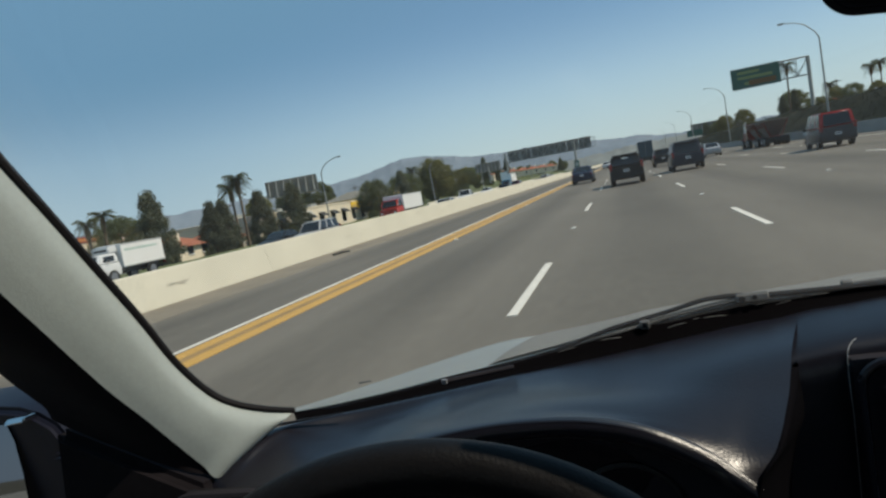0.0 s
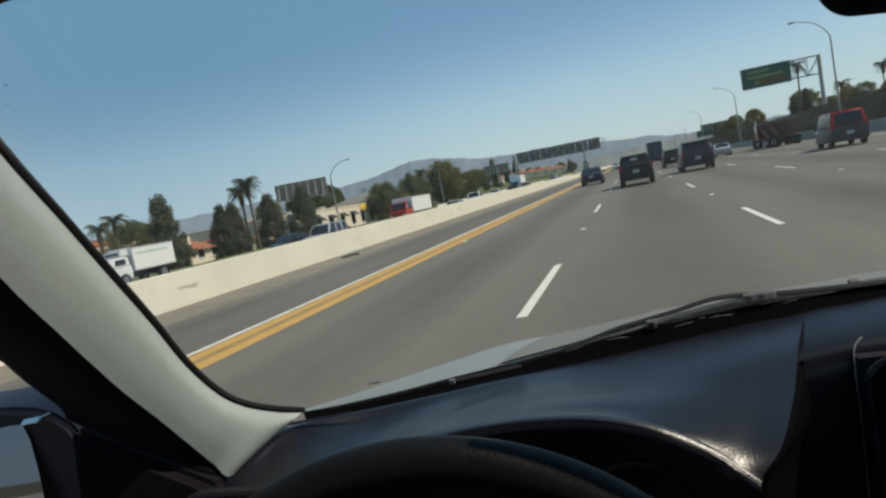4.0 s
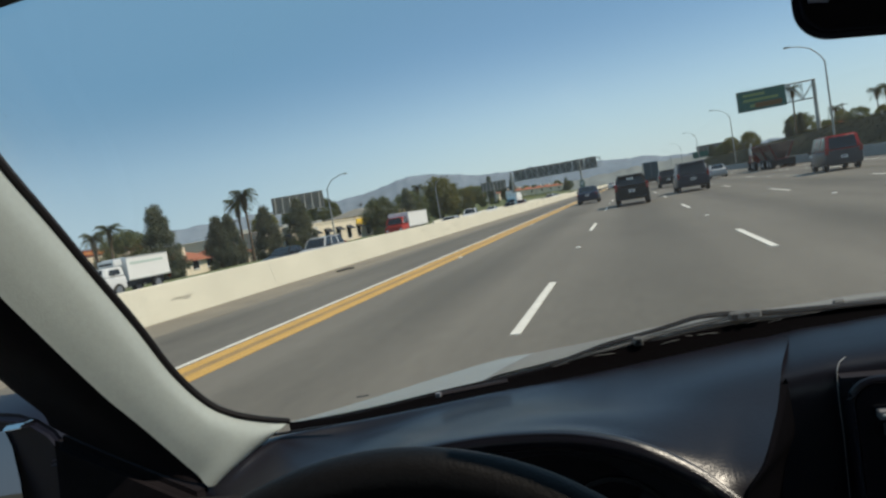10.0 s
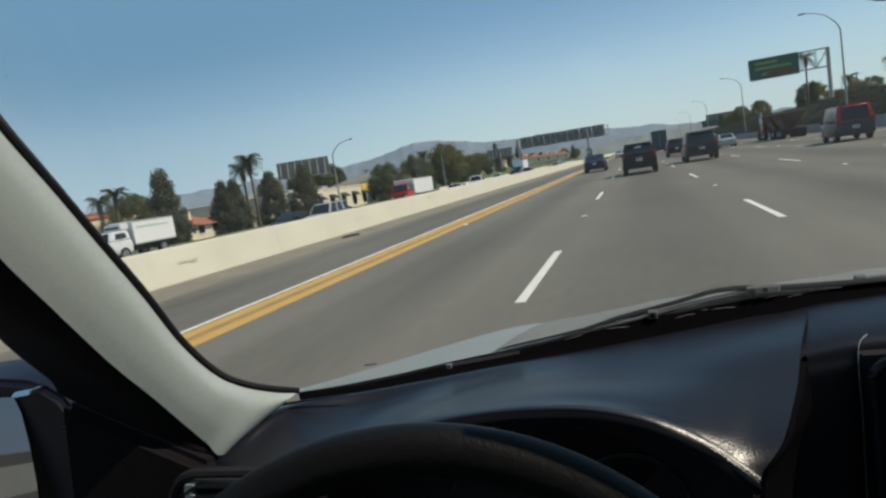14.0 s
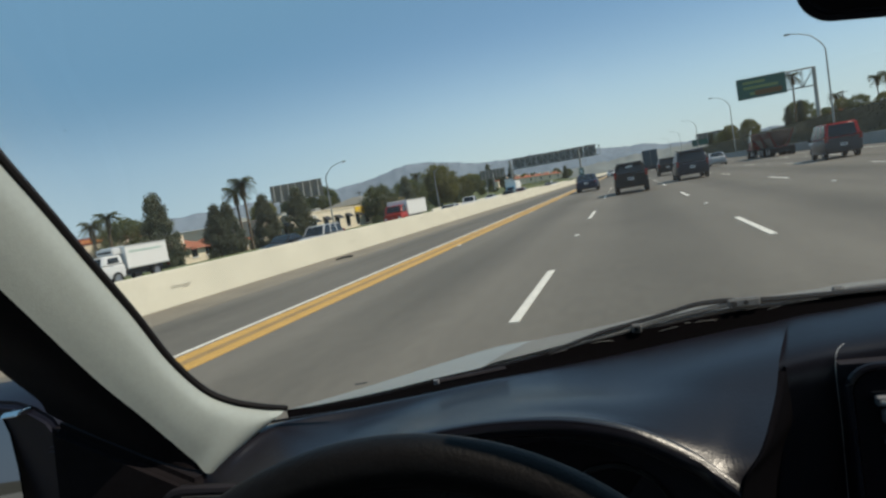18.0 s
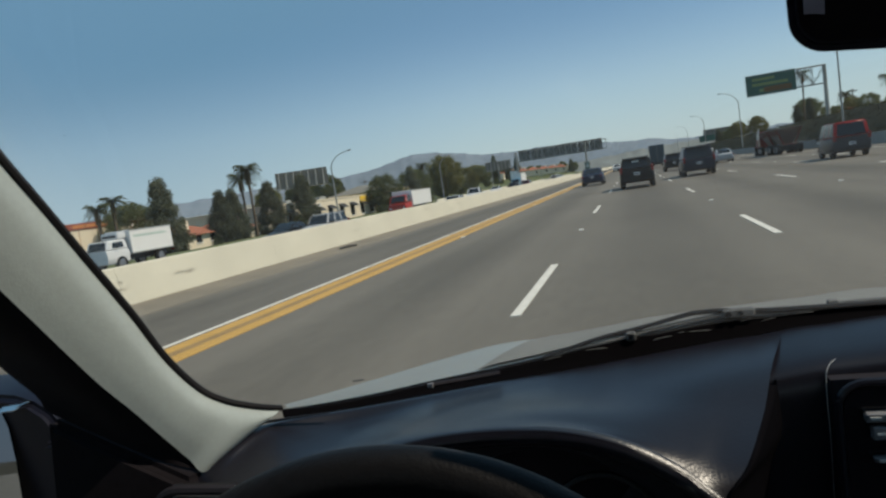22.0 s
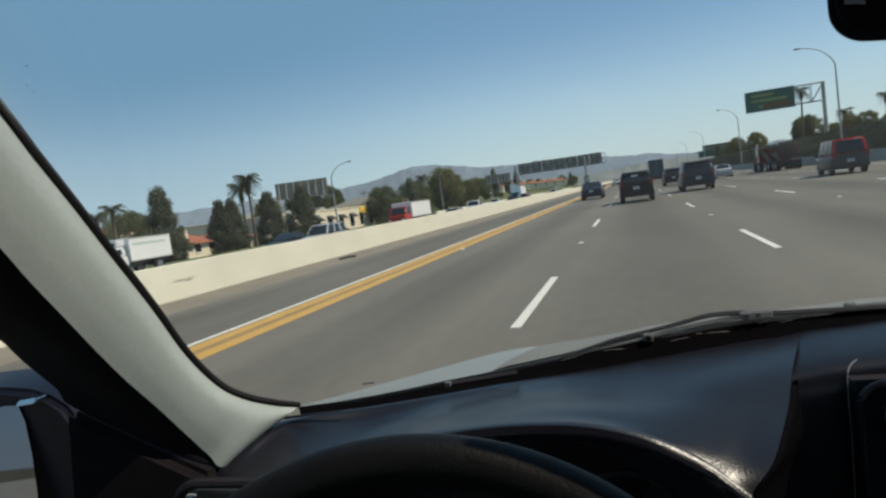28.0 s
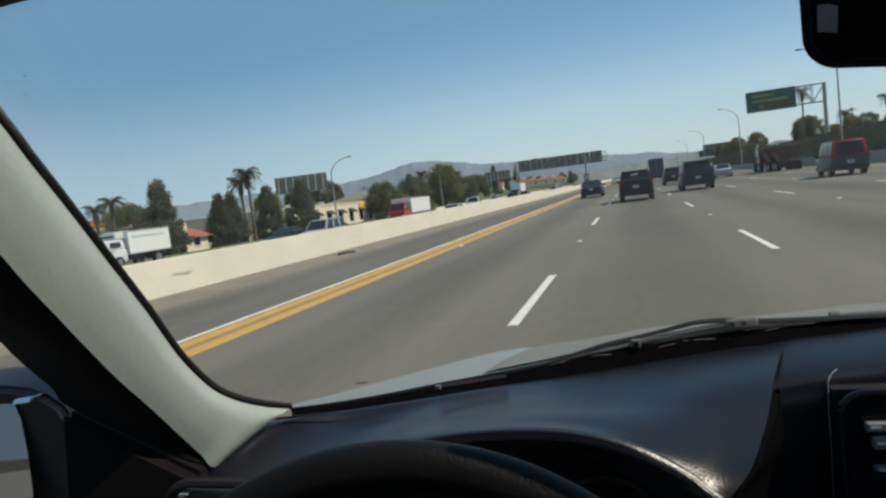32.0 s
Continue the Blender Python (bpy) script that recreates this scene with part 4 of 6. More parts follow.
HOLDER = [(0.33, 0.725, -0.163), (0.213, 0.738, -0.165), (0.189, 0.74, -0.168), (0.154, 0.739, -0.168), (0.117, 0.736, -0.167), (0.092, 0.734, -0.166), (0.063, 0.73, -0.168), (0.018, 0.722, -0.173), (-0.008, 0.716, -0.177), (-0.04, 0.708, -0.181), (-0.064, 0.702, -0.183), (-0.099, 0.691, -0.189)]
ARM = [(0.33, 0.72, -0.166), (0.20, 0.736, -0.1675), (0.12, 0.735, -0.1655), (0.085, 0.733, -0.162), (0.069, 0.731, -0.1615), (0.052, 0.728, -0.162), (0.018, 0.722, -0.168), (-0.011, 0.716, -0.172), (-0.04, 0.708, -0.1755), (-0.069, 0.7, -0.1815), (-0.10, 0.69, -0.188)]
arm_line = on_cowl([bend(ARM, k / 60) for k in range(61)], 0.0)
wiper = part("wiper", tube(arm_line, [0.0032 - 0.0012 * k / 60 for k in range(61)], 8), M["seal"], own, "black windscreen wiper arm at rest", smooth=True)
part("blade_holder", tube(on_cowl([bend(HOLDER, k / 60) for k in range(61)], -0.0005), [0.0034 - 0.0016 * k / 60 for k in range(61)], 8), M["wiper_grey"], wiper, "weathered grey blade holder", smooth=True)
part("blade", tube(on_cowl([bend(HOLDER, k / 60) for k in range(8, 61)], -0.0062), 0.0026, 6), M["seal"], wiper, "rubber wiper blade")
part("clip", box(-0.0125, -0.002, 0.702, 0.7075, EYE - 0.1815, EYE - 0.1715, 0.0016), M["wiper_grey"], wiper, "grey wiper clip")
part("clip_slot", box(-0.0095, -0.0055, 0.7008, 0.7025, EYE - 0.179, EYE - 0.174), M["seal"], wiper, "dark slot of the clip")
part("mount", box(0.086, 0.118, 0.722, 0.730, EYE - 0.1695, EYE - 0.1605, 0.0018), M["wiper_grey"], wiper, "grey wiper arm head")
for x, z, r in ((0.0915, -0.1655, 0.0033), (0.1035, -0.1645, 0.0026)):
    part("rivet", tube([(x, 0.7195, EYE + z), (x, 0.724, EYE + z)], r, 12), M["seal"], wiper, "dark rivet")
part("knuckle", box(0.186, 0.197, 0.731, 0.737, EYE - 0.1695, EYE - 0.161, 0.0016), M["wiper_grey"], wiper, "grey joint of the wiper arm")
rng = random.Random(5)
# glints along the cowl slots, painted as thin grey slivers
SLOT_GLINTS = [(-0.095, -0.183, -0.077, -0.181), (-0.064, -0.1756, -0.057, -0.175), (-0.053, -0.1784, -0.031, -0.1794), (0.014, -0.1774, 0.0335, -0.175), (0.0395, -0.1726, 0.046, -0.1728),
         (0.0495, -0.173, 0.072, -0.1736), (0.099, -0.1686, 0.1105, -0.1661), (0.1185, -0.1698, 0.133, -0.1676), (0.14, -0.1653, 0.144, -0.1648), (0.15, -0.165, 0.167, -0.1651)]
for x0, z0, x1, z1 in SLOT_GLINTS:
    r = rng.uniform(0.0003, 0.0006)
    part("cowl_slot", tube([Vector((x0 + (x1 - x0) * k / 4, far_edge(x0 + (x1 - x0) * k / 4) + 0.004, EYE + z0 + (z1 - z0) * k / 4 + 0.0005 * math.sin(math.pi * k / 4))) for k in range(5)], [r * f for f in (0.3, 1.0, 0.7, 1.1, 0.3)], 5), M["wiper_grey"], own, "grey sliver painting the glint on a cowl slot")
bar = part("cowl_vent", tube([(-0.206, 0.612, EYE - 0.1885), (-0.17, 0.628, EYE - 0.1890), (-0.139, 0.640, EYE - 0.1885)], 0.0026, 6), M["dash_dark"], own, "narrow vent strip on the cowl")
part("vent_end", box(-0.207, -0.202, 0.607, 0.611, EYE - 0.1895, EYE - 0.1855), M["button"], bar, "grey end of the vent strip")

# roof lining, sun visor, rear-view mirror, rear of the cabin
part("headliner", box(-0.62, 1.10, -1.6, 0.295, EYE + 0.140, EYE + 0.20, 0.012, seg=2), M["headliner"], own, "dark roof lining", smooth=True)
part("floor_pan", box(-0.5, 0.98, -1.6, 0.75, EYE - 1.12, EYE - 1.06, 0.01), M["door_dark"], own, "dark cabin floor")
part("rear_panel", box(-0.55, 1.02, -1.62, -1.56, EYE - 1.1, EYE - 0.15, 0.02), M["door_dark"], own, "dark rear of the cabin")
bm = bmesh.new()
bm.faces.new([bm.verts.new((x, 0.349, EYE + z - 0.14 * (x - 0.105))) for x, z in rounded_frame(0.0918, 0.312, 0.0428, 0.135, 0.014, 10)])
bm = thicken(bm, 0.007, (0, 1, 0))
bmesh.ops.bevel(bm, geom=[e for e in bm.edges if abs(e.verts[0].co.y - e.verts[1].co.y) < 1e-6], offset=0.003, segments=2, affect="EDGES")
rear = part("rear_view_mirror", bm, M["mirror_shell"], own, "black rear-view mirror housing", smooth=True)
bm = bmesh.new()
bm.faces.new([bm.verts.new((x, 0.355, EYE + z - 0.14 * (x - 0.105))) for x, z in rounded_frame(0.1040, 0.298, 0.0560, 0.122, 0.014, 8)])
part("back_shell", thicken(bm, 0.022, (0, 1, 0)), M["door_dark"], rear, "rounded back of the mirror housing")
bm = bmesh.new()
bm.faces.new([bm.verts.new((x, 0.3485, EYE + z - 0.14 * (x - 0.105))) for x, z in rounded_frame(0.0955, 0.308, 0.0468, 0.131, 0.012, 10)])
part("mirror_face", thicken(bm, 0.002, (0, 1, 0)), M["door_dark"], rear, "dark mirror face")
# small pale quad laid on the mirror face
bm = bmesh.new()
bm.faces.new([bm.verts.new((x, 0.347, EYE + z)) for x, z in ((0.0974, 0.0603), (0.1010, 0.0598), (0.1055, 0.0586), (0.1064, 0.0707), (0.1030, 0.0724), (0.0981, 0.0728))])
part("sticker", thicken(bm, 0.001, (0, 1, 0)), M["sticker"], rear, "small pale patch on the mirror face")
part("mirror_stem", tube([(0.205, 0.375, EYE + 0.09), (0.205, 0.36, EYE + 0.155)], 0.009, 10), M["seal"], rear, smooth=True)
part("bonnet_brace", box(-0.55, 1.02, 0.78, 0.80, EYE - 1.0, EYE - 0.42), M["door_dark"], own, "dark bulkhead behind the dash")
part("roof", grid(16, 16, lambda u, v: (-0.60 + 1.67 * u, -1.75 + 2.02 * v, EYE + 0.235 - 0.05 * (2 * u - 1) ** 4 - 0.03 * (1 - v) ** 3)), M["hood_paint"], own, "pale blue painted roof", smooth=True)
for s in (-1, 1):
    xs = CX + s * 0.86
    part("front_wing", prism([(xs - 0.04, 0.62, 0.34), (xs + 0.04, 0.62, 0.34), (xs + 0.04, 1.72, 0.36), (xs - 0.04, 1.72, 0.36)],
                             [(xs - 0.04, 0.62, EYE - 0.36), (xs + 0.01, 0.62, EYE - 0.36), (xs - 0.02, 1.72, EYE - 0.62), (xs - 0.06, 1.72, EYE - 0.62)], 0.02, 2), M["hood_paint"], own, "pale blue painted wing", smooth=True)
    part("door_skin", box(xs - 0.03, xs + 0.03, -1.9, 0.60, 0.30, EYE - 0.36, 0.02, seg=2), M["hood_paint"], own, "pale blue painted door", smooth=True)
    for y in (-1.45, 1.18):
        w = part("wheel", wheel_mesh(0.33, 0.21), M["tyre"], own, "black tyre", smooth=True, at=pose(CX + s * 0.75, y, 0.33))
        part("rim", rim_mesh(0.33, 0.21), M["rim"], w, "dull metal wheel rim")
part("tailgate", box(CX - 0.83, CX + 0.83, -1.98, -1.90, 0.34, EYE - 0.3, 0.03, seg=2), M["hood_paint"], own, "pale blue painted tailgate", smooth=True)
part("nose", box(CX - 0.8, CX + 0.8, 1.66, 1.76, 0.34, EYE - 0.66, 0.03, seg=2), M["hood_paint"], own, "pale blue painted nose", smooth=True)

# ---- vehicles ----
TYRES = {}


def add_wheel(car, x, y, r, w=0.22):
    if (r, w) not in TYRES:
        TYRES[r, w] = finish("tyre", wheel_mesh(r, w), M["tyre"], True), finish("rim", rim_mesh(r, w), M["rim"])
    t = part("wheel", TYRES[r, w][0], None, car, "black tyre", at=pose(x, y, r))
    part("rim", TYRES[r, w][1], None, t, "dull metal wheel rim")


def loft(stations, bevel=0.0):
    """Skin over rounded cross-sections along y: (y, z low, z high, half width low, half width high)."""
    bm = bmesh.new()
    rings = []
    for y, z0, z1, w0, w1 in stations:
        h = z1 - z0
        c = min(0.09, h * 0.2)
        pts = [(w0 - c, z0), (w0, z0 + c), ((w0 + w1) / 2 + 0.035, z0 + h * 0.5), (w1, z1 - c), (w1 - c * 1.3, z1)]
        pts += [(-x, z) for x, z in reversed(pts)]
        rings.append([bm.verts.new((x, y, z)) for x, z in pts])
    n = len(rings[0])
    for a, b in zip(rings, rings[1:]):
        for k in range(n):
            bm.faces.new((a[k], a[(k + 1) % n], b[(k + 1) % n], b[k]))
    bm.faces.new(rings[0]), bm.faces.new(rings[-1][::-1])
    bmesh.ops.recalc_face_normals(bm, faces=bm.faces)
    return bm


def pane(corners, inset, lift):
    """A thin pane set into the middle of a four-cornered panel, proud by lift."""
    p = [Vector(c) for c in corners]
    mid = sum(p, Vector()) / 4
    nrm = (p[1] - p[0]).cross(p[3] - p[0]).normalized()
    size = min((p[1] - p[0]).length, (p[3] - p[0]).length)
    k = 1 - 2 * inset / max(size, 0.05)
    bm = bmesh.new()
    lo = [bm.verts.new(mid + (c - mid) * k - nrm * 0.01) for c in p]
    hi = [bm.verts.new(mid + (c - mid) * k + nrm * lift) for c in p]
    bm.faces.new(hi)
    for i in range(4):
        bm.faces.new((lo[i], lo[(i + 1) % 4], hi[(i + 1) % 4], hi[i]))
    bmesh.ops.recalc_face_normals(bm, faces=bm.faces)
    return bm


def cabin(car, yb0, yb1, yt0, yt1, zb, zt, wb, wt, mat, doors=2, inset=0.07):
    """Upper body with roof, pillars and panes: yb is the foot, yt the roof (rear, front)."""
    b = [(-wb, yb0, zb), (wb, yb0, zb), (wb, yb1, zb), (-wb, yb1, zb)]
    t = [(-wt, yt0, zt), (wt, yt0, zt), (wt, yt1, zt), (-wt, yt1, zt)]
    part("roof", prism(b, t, 0.085, 3), mat, car, smooth=True)
    part("rear_window", pane((b[0], b[1], t[1], t[0]), 0.09, 0.006), M["car_glass"], car, "dark rear window")
    part("windscreen", pane((b[2], b[3], t[3], t[2]), 0.08, 0.006), M["car_glass"], car, "dark windscreen")
    for side in (1, 2):
        i, j = (1, 2) if side == 1 else (3, 0)
        for d in range(doors):
            f0, f1 = d / doors, (d + 1) / doors
            bl, br = Vector(b[i]).lerp(Vector(b[j]), f0), Vector(b[i]).lerp(Vector(b[j]), f1)
            tl, tr = Vector(t[i]).lerp(Vector(t[j]), f0), Vector(t[i]).lerp(Vector(t[j]), f1)
            part("side_window", pane((bl, br, tr, tl), inset, 0.006), M["car_glass"], car, "dark side window")


def lights(car, L, w, z, tall=0.16, front=True):
    for s in (-1, 1):
        part("tail_light", box(s * (w - 0.1) - 0.09, s * (w - 0.1) + 0.09, -L / 2 - 0.012, -L / 2 + 0.06, z, z + tall, 0.015), M["tail"], car, "red tail light")
        if front:
            part("head_light", box(s * (w - 0.2) - 0.15, s * (w - 0.2) + 0.15, L / 2 - 0.06, L / 2 + 0.01, z - 0.06, z + 0.07, 0.015), M["head"], car, "clear head light")


def plate(car, L, z):
    p = part("number_plate", box(-0.16, 0.16, -L / 2 - 0.022, -L / 2 - 0.01, z, z + 0.155, 0.004), M["plate"], car, "white number plate")
    part("plate_bar", box(-0.12, 0.12, -L / 2 - 0.026, -L / 2 - 0.0215, z + 0.05, z + 0.11), M["plate_bar"], p)


def bumpers(car, L, w, mat, z=0.32):
    part("rear_bumper", box(-w + 0.03, w - 0.03, -L / 2 - 0.05, -L / 2 + 0.12, z, z + 0.2, 0.05, seg=2), mat, car, smooth=True)
    part("front_bumper", box(-w + 0.03, w - 0.03, L / 2 - 0.12, L / 2 + 0.05, z - 0.05, z + 0.17, 0.05, seg=2), mat, car, smooth=True)


def wing_mirrors(car, y, z, w, mat):
    for s in (-1, 1):
        part("wing_mirror", box(s * (w + 0.09) - 0.09, s * (w + 0.09) + 0.09, y - 0.06, y + 0.06, z, z + 0.14, 0.03, seg=2), mat, car, smooth=True)


def sedan(at, colour, col, label, group="", L=4.6, W=1.78, H=1.43):
    car, p, w = thing("sedan", at, label, "car", group), paint(colour, col), W / 2
    part("body", loft([(-L / 2, 0.42, 0.86, w - 0.16, w - 0.18), (-L / 2 + 0.2, 0.26, 0.96, w - 0.05, w - 0.09), (-L * 0.2, 0.2, 0.97, w, w - 0.04), (L * 0.18, 0.2, 0.95, w, w - 0.04),
                       (L * 0.42, 0.22, 0.82, w - 0.03, w - 0.1), (L / 2, 0.34, 0.66, w - 0.2, w - 0.24)]), p, car, smooth=True)
    cabin(car, -L * 0.37, L * 0.22, -L * 0.2, L * 0.03, 0.93, H, w - 0.06, w - 0.2, p)
    lights(car, L - 0.04, w - 0.06, 0.68), plate(car, L, 0.62), bumpers(car, L, w, p), wing_mirrors(car, L * 0.14, 0.92, w - 0.03, p)
    for y in (-L * 0.29, L * 0.31):
        for s in (-1, 1):
            add_wheel(car, s * (w - 0.11), y, 0.31)
    return car


def suv(at, colour, col, label, group="", L=4.6, W=1.84, H=1.72, rack=True, trim=None, sticker=False):
    car, p, w = thing("suv", at, label, "car", group), paint(colour, col), W / 2
    low = trim or p
    part("body", loft([(-L / 2, 0.48, 1.04, w - 0.09, w - 0.08), (-L / 2 + 0.14, 0.34, 1.08, w - 0.02, w - 0.03), (-L * 0.1, 0.28, 1.08, w, w - 0.02), (L * 0.2, 0.28, 1.06, w, w - 0.03),
                       (L * 0.43, 0.3, 0.96, w - 0.03, w - 0.09), (L / 2, 0.42, 0.8, w - 0.16, w - 0.2)]), p, car, smooth=True)
    cabin(car, -L * 0.485, L * 0.25, -L * 0.40, L * 0.1, 1.03, H, w - 0.04, w - 0.21, p, 3)
    for s in (-1, 1):
        part("tail_light", box(s * (w - 0.09) - 0.07, s * (w - 0.09) + 0.07, -L / 2 - 0.01, -L / 2 + 0.1, 0.86, 1.2, 0.02), M["tail"], car, "tall red tail light")
        part("head_light", box(s * (w - 0.22) - 0.15, s * (w - 0.22) + 0.15, L / 2 - 0.08, L / 2 + 0.005, 0.66, 0.82, 0.02), M["head"], car, "clear head light")
        if rack:
            part("roof_rail", tube([(s * (w - 0.24), -L * 0.38, H + 0.01), (s * (w - 0.24), -L * 0.36, H + 0.05), (s * (w - 0.24), L * 0.04, H + 0.05), (s * (w - 0.24), L * 0.06, H + 0.01)], 0.018, 6), M["black_trim"], car)
    if sticker:
        part("window_sticker", box(-0.2, 0.16, -L * 0.435, -L * 0.425, H - 0.3, H - 0.17), M["sign_white"], car, "pale patch in the rear window")
    part("spoiler", box(-w + 0.24, w - 0.24, -L * 0.45, -L * 0.40, H - 0.05, H + 0.005, 0.015), p, car)
    plate(car, L, 0.72), bumpers(car, L, w, low, 0.42), wing_mirrors(car, L * 0.15, 1.04, w - 0.02, M["black_trim"])
    for y in (-L * 0.29, L * 0.3):
        for s in (-1, 1):
            add_wheel(car, s * (w - 0.11), y, 0.36, 0.24)
    return car


def van(at, colour, col, label, group="", L=5.0, W=1.94, H=1.9, top=None):
    car, p, w = thing("van", at, label, "van", group), paint(colour, col), W / 2
    part("body", loft([(-L / 2, 0.4, 1.1, w - 0.06, w - 0.05), (-L / 2 + 0.12, 0.3, 1.12, w, w - 0.02), (L * 0.15, 0.26, 1.12, w, w - 0.02), (L * 0.36, 0.28, 1.02, w - 0.02, w - 0.07), (L / 2, 0.4, 0.78, w - 0.16, w - 0.2)]), p, car, smooth=True)
    cabin(car, -L * 0.49, L * 0.36, -L * 0.46, L * 0.16, 1.09, H, w - 0.03, w - 0.13, top or p, 3)
    lights(car, L, w + 0.02, 0.92, 0.34), plate(car, L, 0.66), bumpers(car, L, w, M["black_trim"], 0.36), wing_mirrors(car, L * 0.26, 1.06, w, M["black_trim"])
    for y in (-L * 0.3, L * 0.32):
        for s in (-1, 1):
            add_wheel(car, s * (w - 0.12), y, 0.34, 0.23)
    return car


def pickup(at, colour, col, label, group="", L=5.5, W=1.95, H=1.82):
    car, p, w = thing("pickup_truck", at, label, "pickup truck", group), paint(colour, col), W / 2
    part("body", loft([(L * 0.02, 0.42, 1.14, w - 0.01, w - 0.04), (L * 0.2, 0.4, 1.12, w, w - 0.04), (L * 0.44, 0.42, 1.05, w - 0.03, w - 0.1), (L / 2, 0.5, 0.9, w - 0.12, w - 0.16)]), p, car, smooth=True)
    bed = part("bed", box(-w + 0.03, w - 0.03, -L / 2 + 0.03, L * 0.02, 0.5, 0.72), M["black_trim"], car, "black cargo bed floor")
    for s in (-1, 1):
        part("bed_side", loft([(-L / 2, 0.55, 1.12, 0.06, 0.06), (L * 0.02, 0.48, 1.14, 0.06, 0.06)]), p, bed, at=pose(s * (w - 0.09), 0, 0))
    part("tailgate", box(-w + 0.16, w - 0.16, -L / 2 - 0.005, -L / 2 + 0.06, 0.62, 1.12, 0.02), p, car)
    cabin(car, 0.02 * L - 0.1, L * 0.26, 0.03 * L, L * 0.16, 1.1, H, w - 0.06, w - 0.2, p)
    for s in (-1, 1):
        part("tail_light", box(s * (w - 0.09) - 0.07, s * (w - 0.09) + 0.07, -L / 2 - 0.012, -L / 2 + 0.06, 0.78, 1.08, 0.015), M["tail"], car, "red tail light")
        part("head_light", box(s * (w - 0.25) - 0.15, s * (w - 0.25) + 0.15, L / 2 - 0.06, L / 2 + 0.005, 0.72, 0.88, 0.015), M["head"], car, "clear head light")
    part("rear_bumper", box(-w + 0.06, w - 0.06, -L / 2 - 0.16, -L / 2 - 0.01, 0.46, 0.62, 0.03), M["chrome"], car, "metal step bumper")
    plate(car, L + 0.32, 0.48), wing_mirrors(car, L * 0.2, 1.1, w, M["black_trim"])
    for y in (-L * 0.28, L * 0.33):
        for s in (-1, 1):
            add_wheel(car, s * (w - 0.12), y, 0.38, 0.26)
    return car


def box_truck(at, colour, col, label, group="", L=7.6, W=2.3, H=3.0, cab=None, box_col="white_box", box_rgb=(0.72, 0.72, 0.7), lettering=False, flat=False):
    car, p, w = thing("box_truck", at, label, "truck", group), paint(colour, col), W / 2
    cargo = part("cargo_box", box(-w, w, -L / 2, L / 2 - 2.1, 0.95, H, 0.04), paint(box_col, box_rgb, 0.5), car, "plain cargo box")
    for s in (-1, 1):
        part("side_rail", box(s * w - 0.02, s * w + 0.02, -L / 2, L / 2 - 2.1, 0.95, 1.03), M["steel"], cargo)
        part("top_rail", box(s * w - 0.02, s * w + 0.02, -L / 2, L / 2 - 2.1, H - 0.08, H - 0.005), M["steel"], cargo)
        part("tail_light", box(s * (w - 0.15) - 0.1, s * (w - 0.15) + 0.1, -L / 2 - 0.02, -L / 2 + 0.03, 0.72, 0.84), M["tail"], car, "red tail light")
        if lettering:
            part("lettering_bar", box(s * w - 0.008, s * w + 0.008, -L * 0.4, L * 0.12, H - 0.55, H - 0.4), paint("grey_letter", (0.42, 0.52, 0.47)), cargo, "unreadable line of pale green lettering")
    part("door_seam", box(-0.015, 0.015, -L / 2 - 0.008, -L / 2 + 0.01, 1.05, H - 0.08), M["steel"], cargo)
    part("chassis", box(-0.5, 0.5, -L / 2 + 0.1, L / 2 - 0.4, 0.55, 0.93, 0.02), M["black_trim"], car)
    if flat:
        part("cab", loft([(L / 2 - 1.9, 0.5, 1.42, w - 0.12, w - 0.12), (L / 2 - 0.2, 0.45, 1.42, w - 0.1, w - 0.12), (L / 2, 0.5, 1.38, w - 0.18, w - 0.18)]), p, car, smooth=True)
        cabin(car, L / 2 - 1.9, L / 2 - 0.04, L / 2 - 1.86, L / 2 - 0.3, 1.38, 2.05, w - 0.12, w - 0.2, p, 1, 0.16)
        chill = part("cooling_unit", box(-w + 0.35, w - 0.35, L / 2 - 2.1, L / 2 - 1.35, 2.08, H - 0.08, 0.05, seg=2), p, cargo, "white cooling unit above the cab", smooth=True)
        part("grille", box(-w + 0.5, w - 0.5, L / 2 - 1.36, L / 2 - 1.335, 2.2, H - 0.25), M["black_trim"], chill)
    else:
        part("cab", loft([(L / 2 - 2.0, 0.6, 1.5, w - 0.12, w - 0.12), (L / 2 - 0.9, 0.5, 1.45, w - 0.1, w - 0.14), (L / 2, 0.55, 1.3, w - 0.16, w - 0.22)]), p, car, smooth=True)
        cabin(car, L / 2 - 2.0, L / 2 - 0.45, L / 2 - 1.9, L / 2 - 0.85, 1.45, 2.25, w - 0.14, w - 0.26, p, 1)
    for s in (-1, 1):
        part("head_light", box(s * (w - 0.4) - 0.14, s * (w - 0.4) + 0.14, L / 2 - 0.06, L / 2 + 0.01, 0.8, 0.98, 0.015), M["head"], car, "clear head light")
    wing_mirrors(car, L / 2 - 0.8, 1.5, w - 0.05, M["black_trim"])
    part("rear_bumper", box(-w + 0.2, w - 0.2, -L / 2 - 0.05, -L / 2 + 0.05, 0.45, 0.58), M["black_trim"], car)
    for y in (-L * 0.28, L / 2 - 1.1):
        for s in (-1, 1):
            add_wheel(car, s * (w - 0.17), y, 0.46, 0.3)
    return car


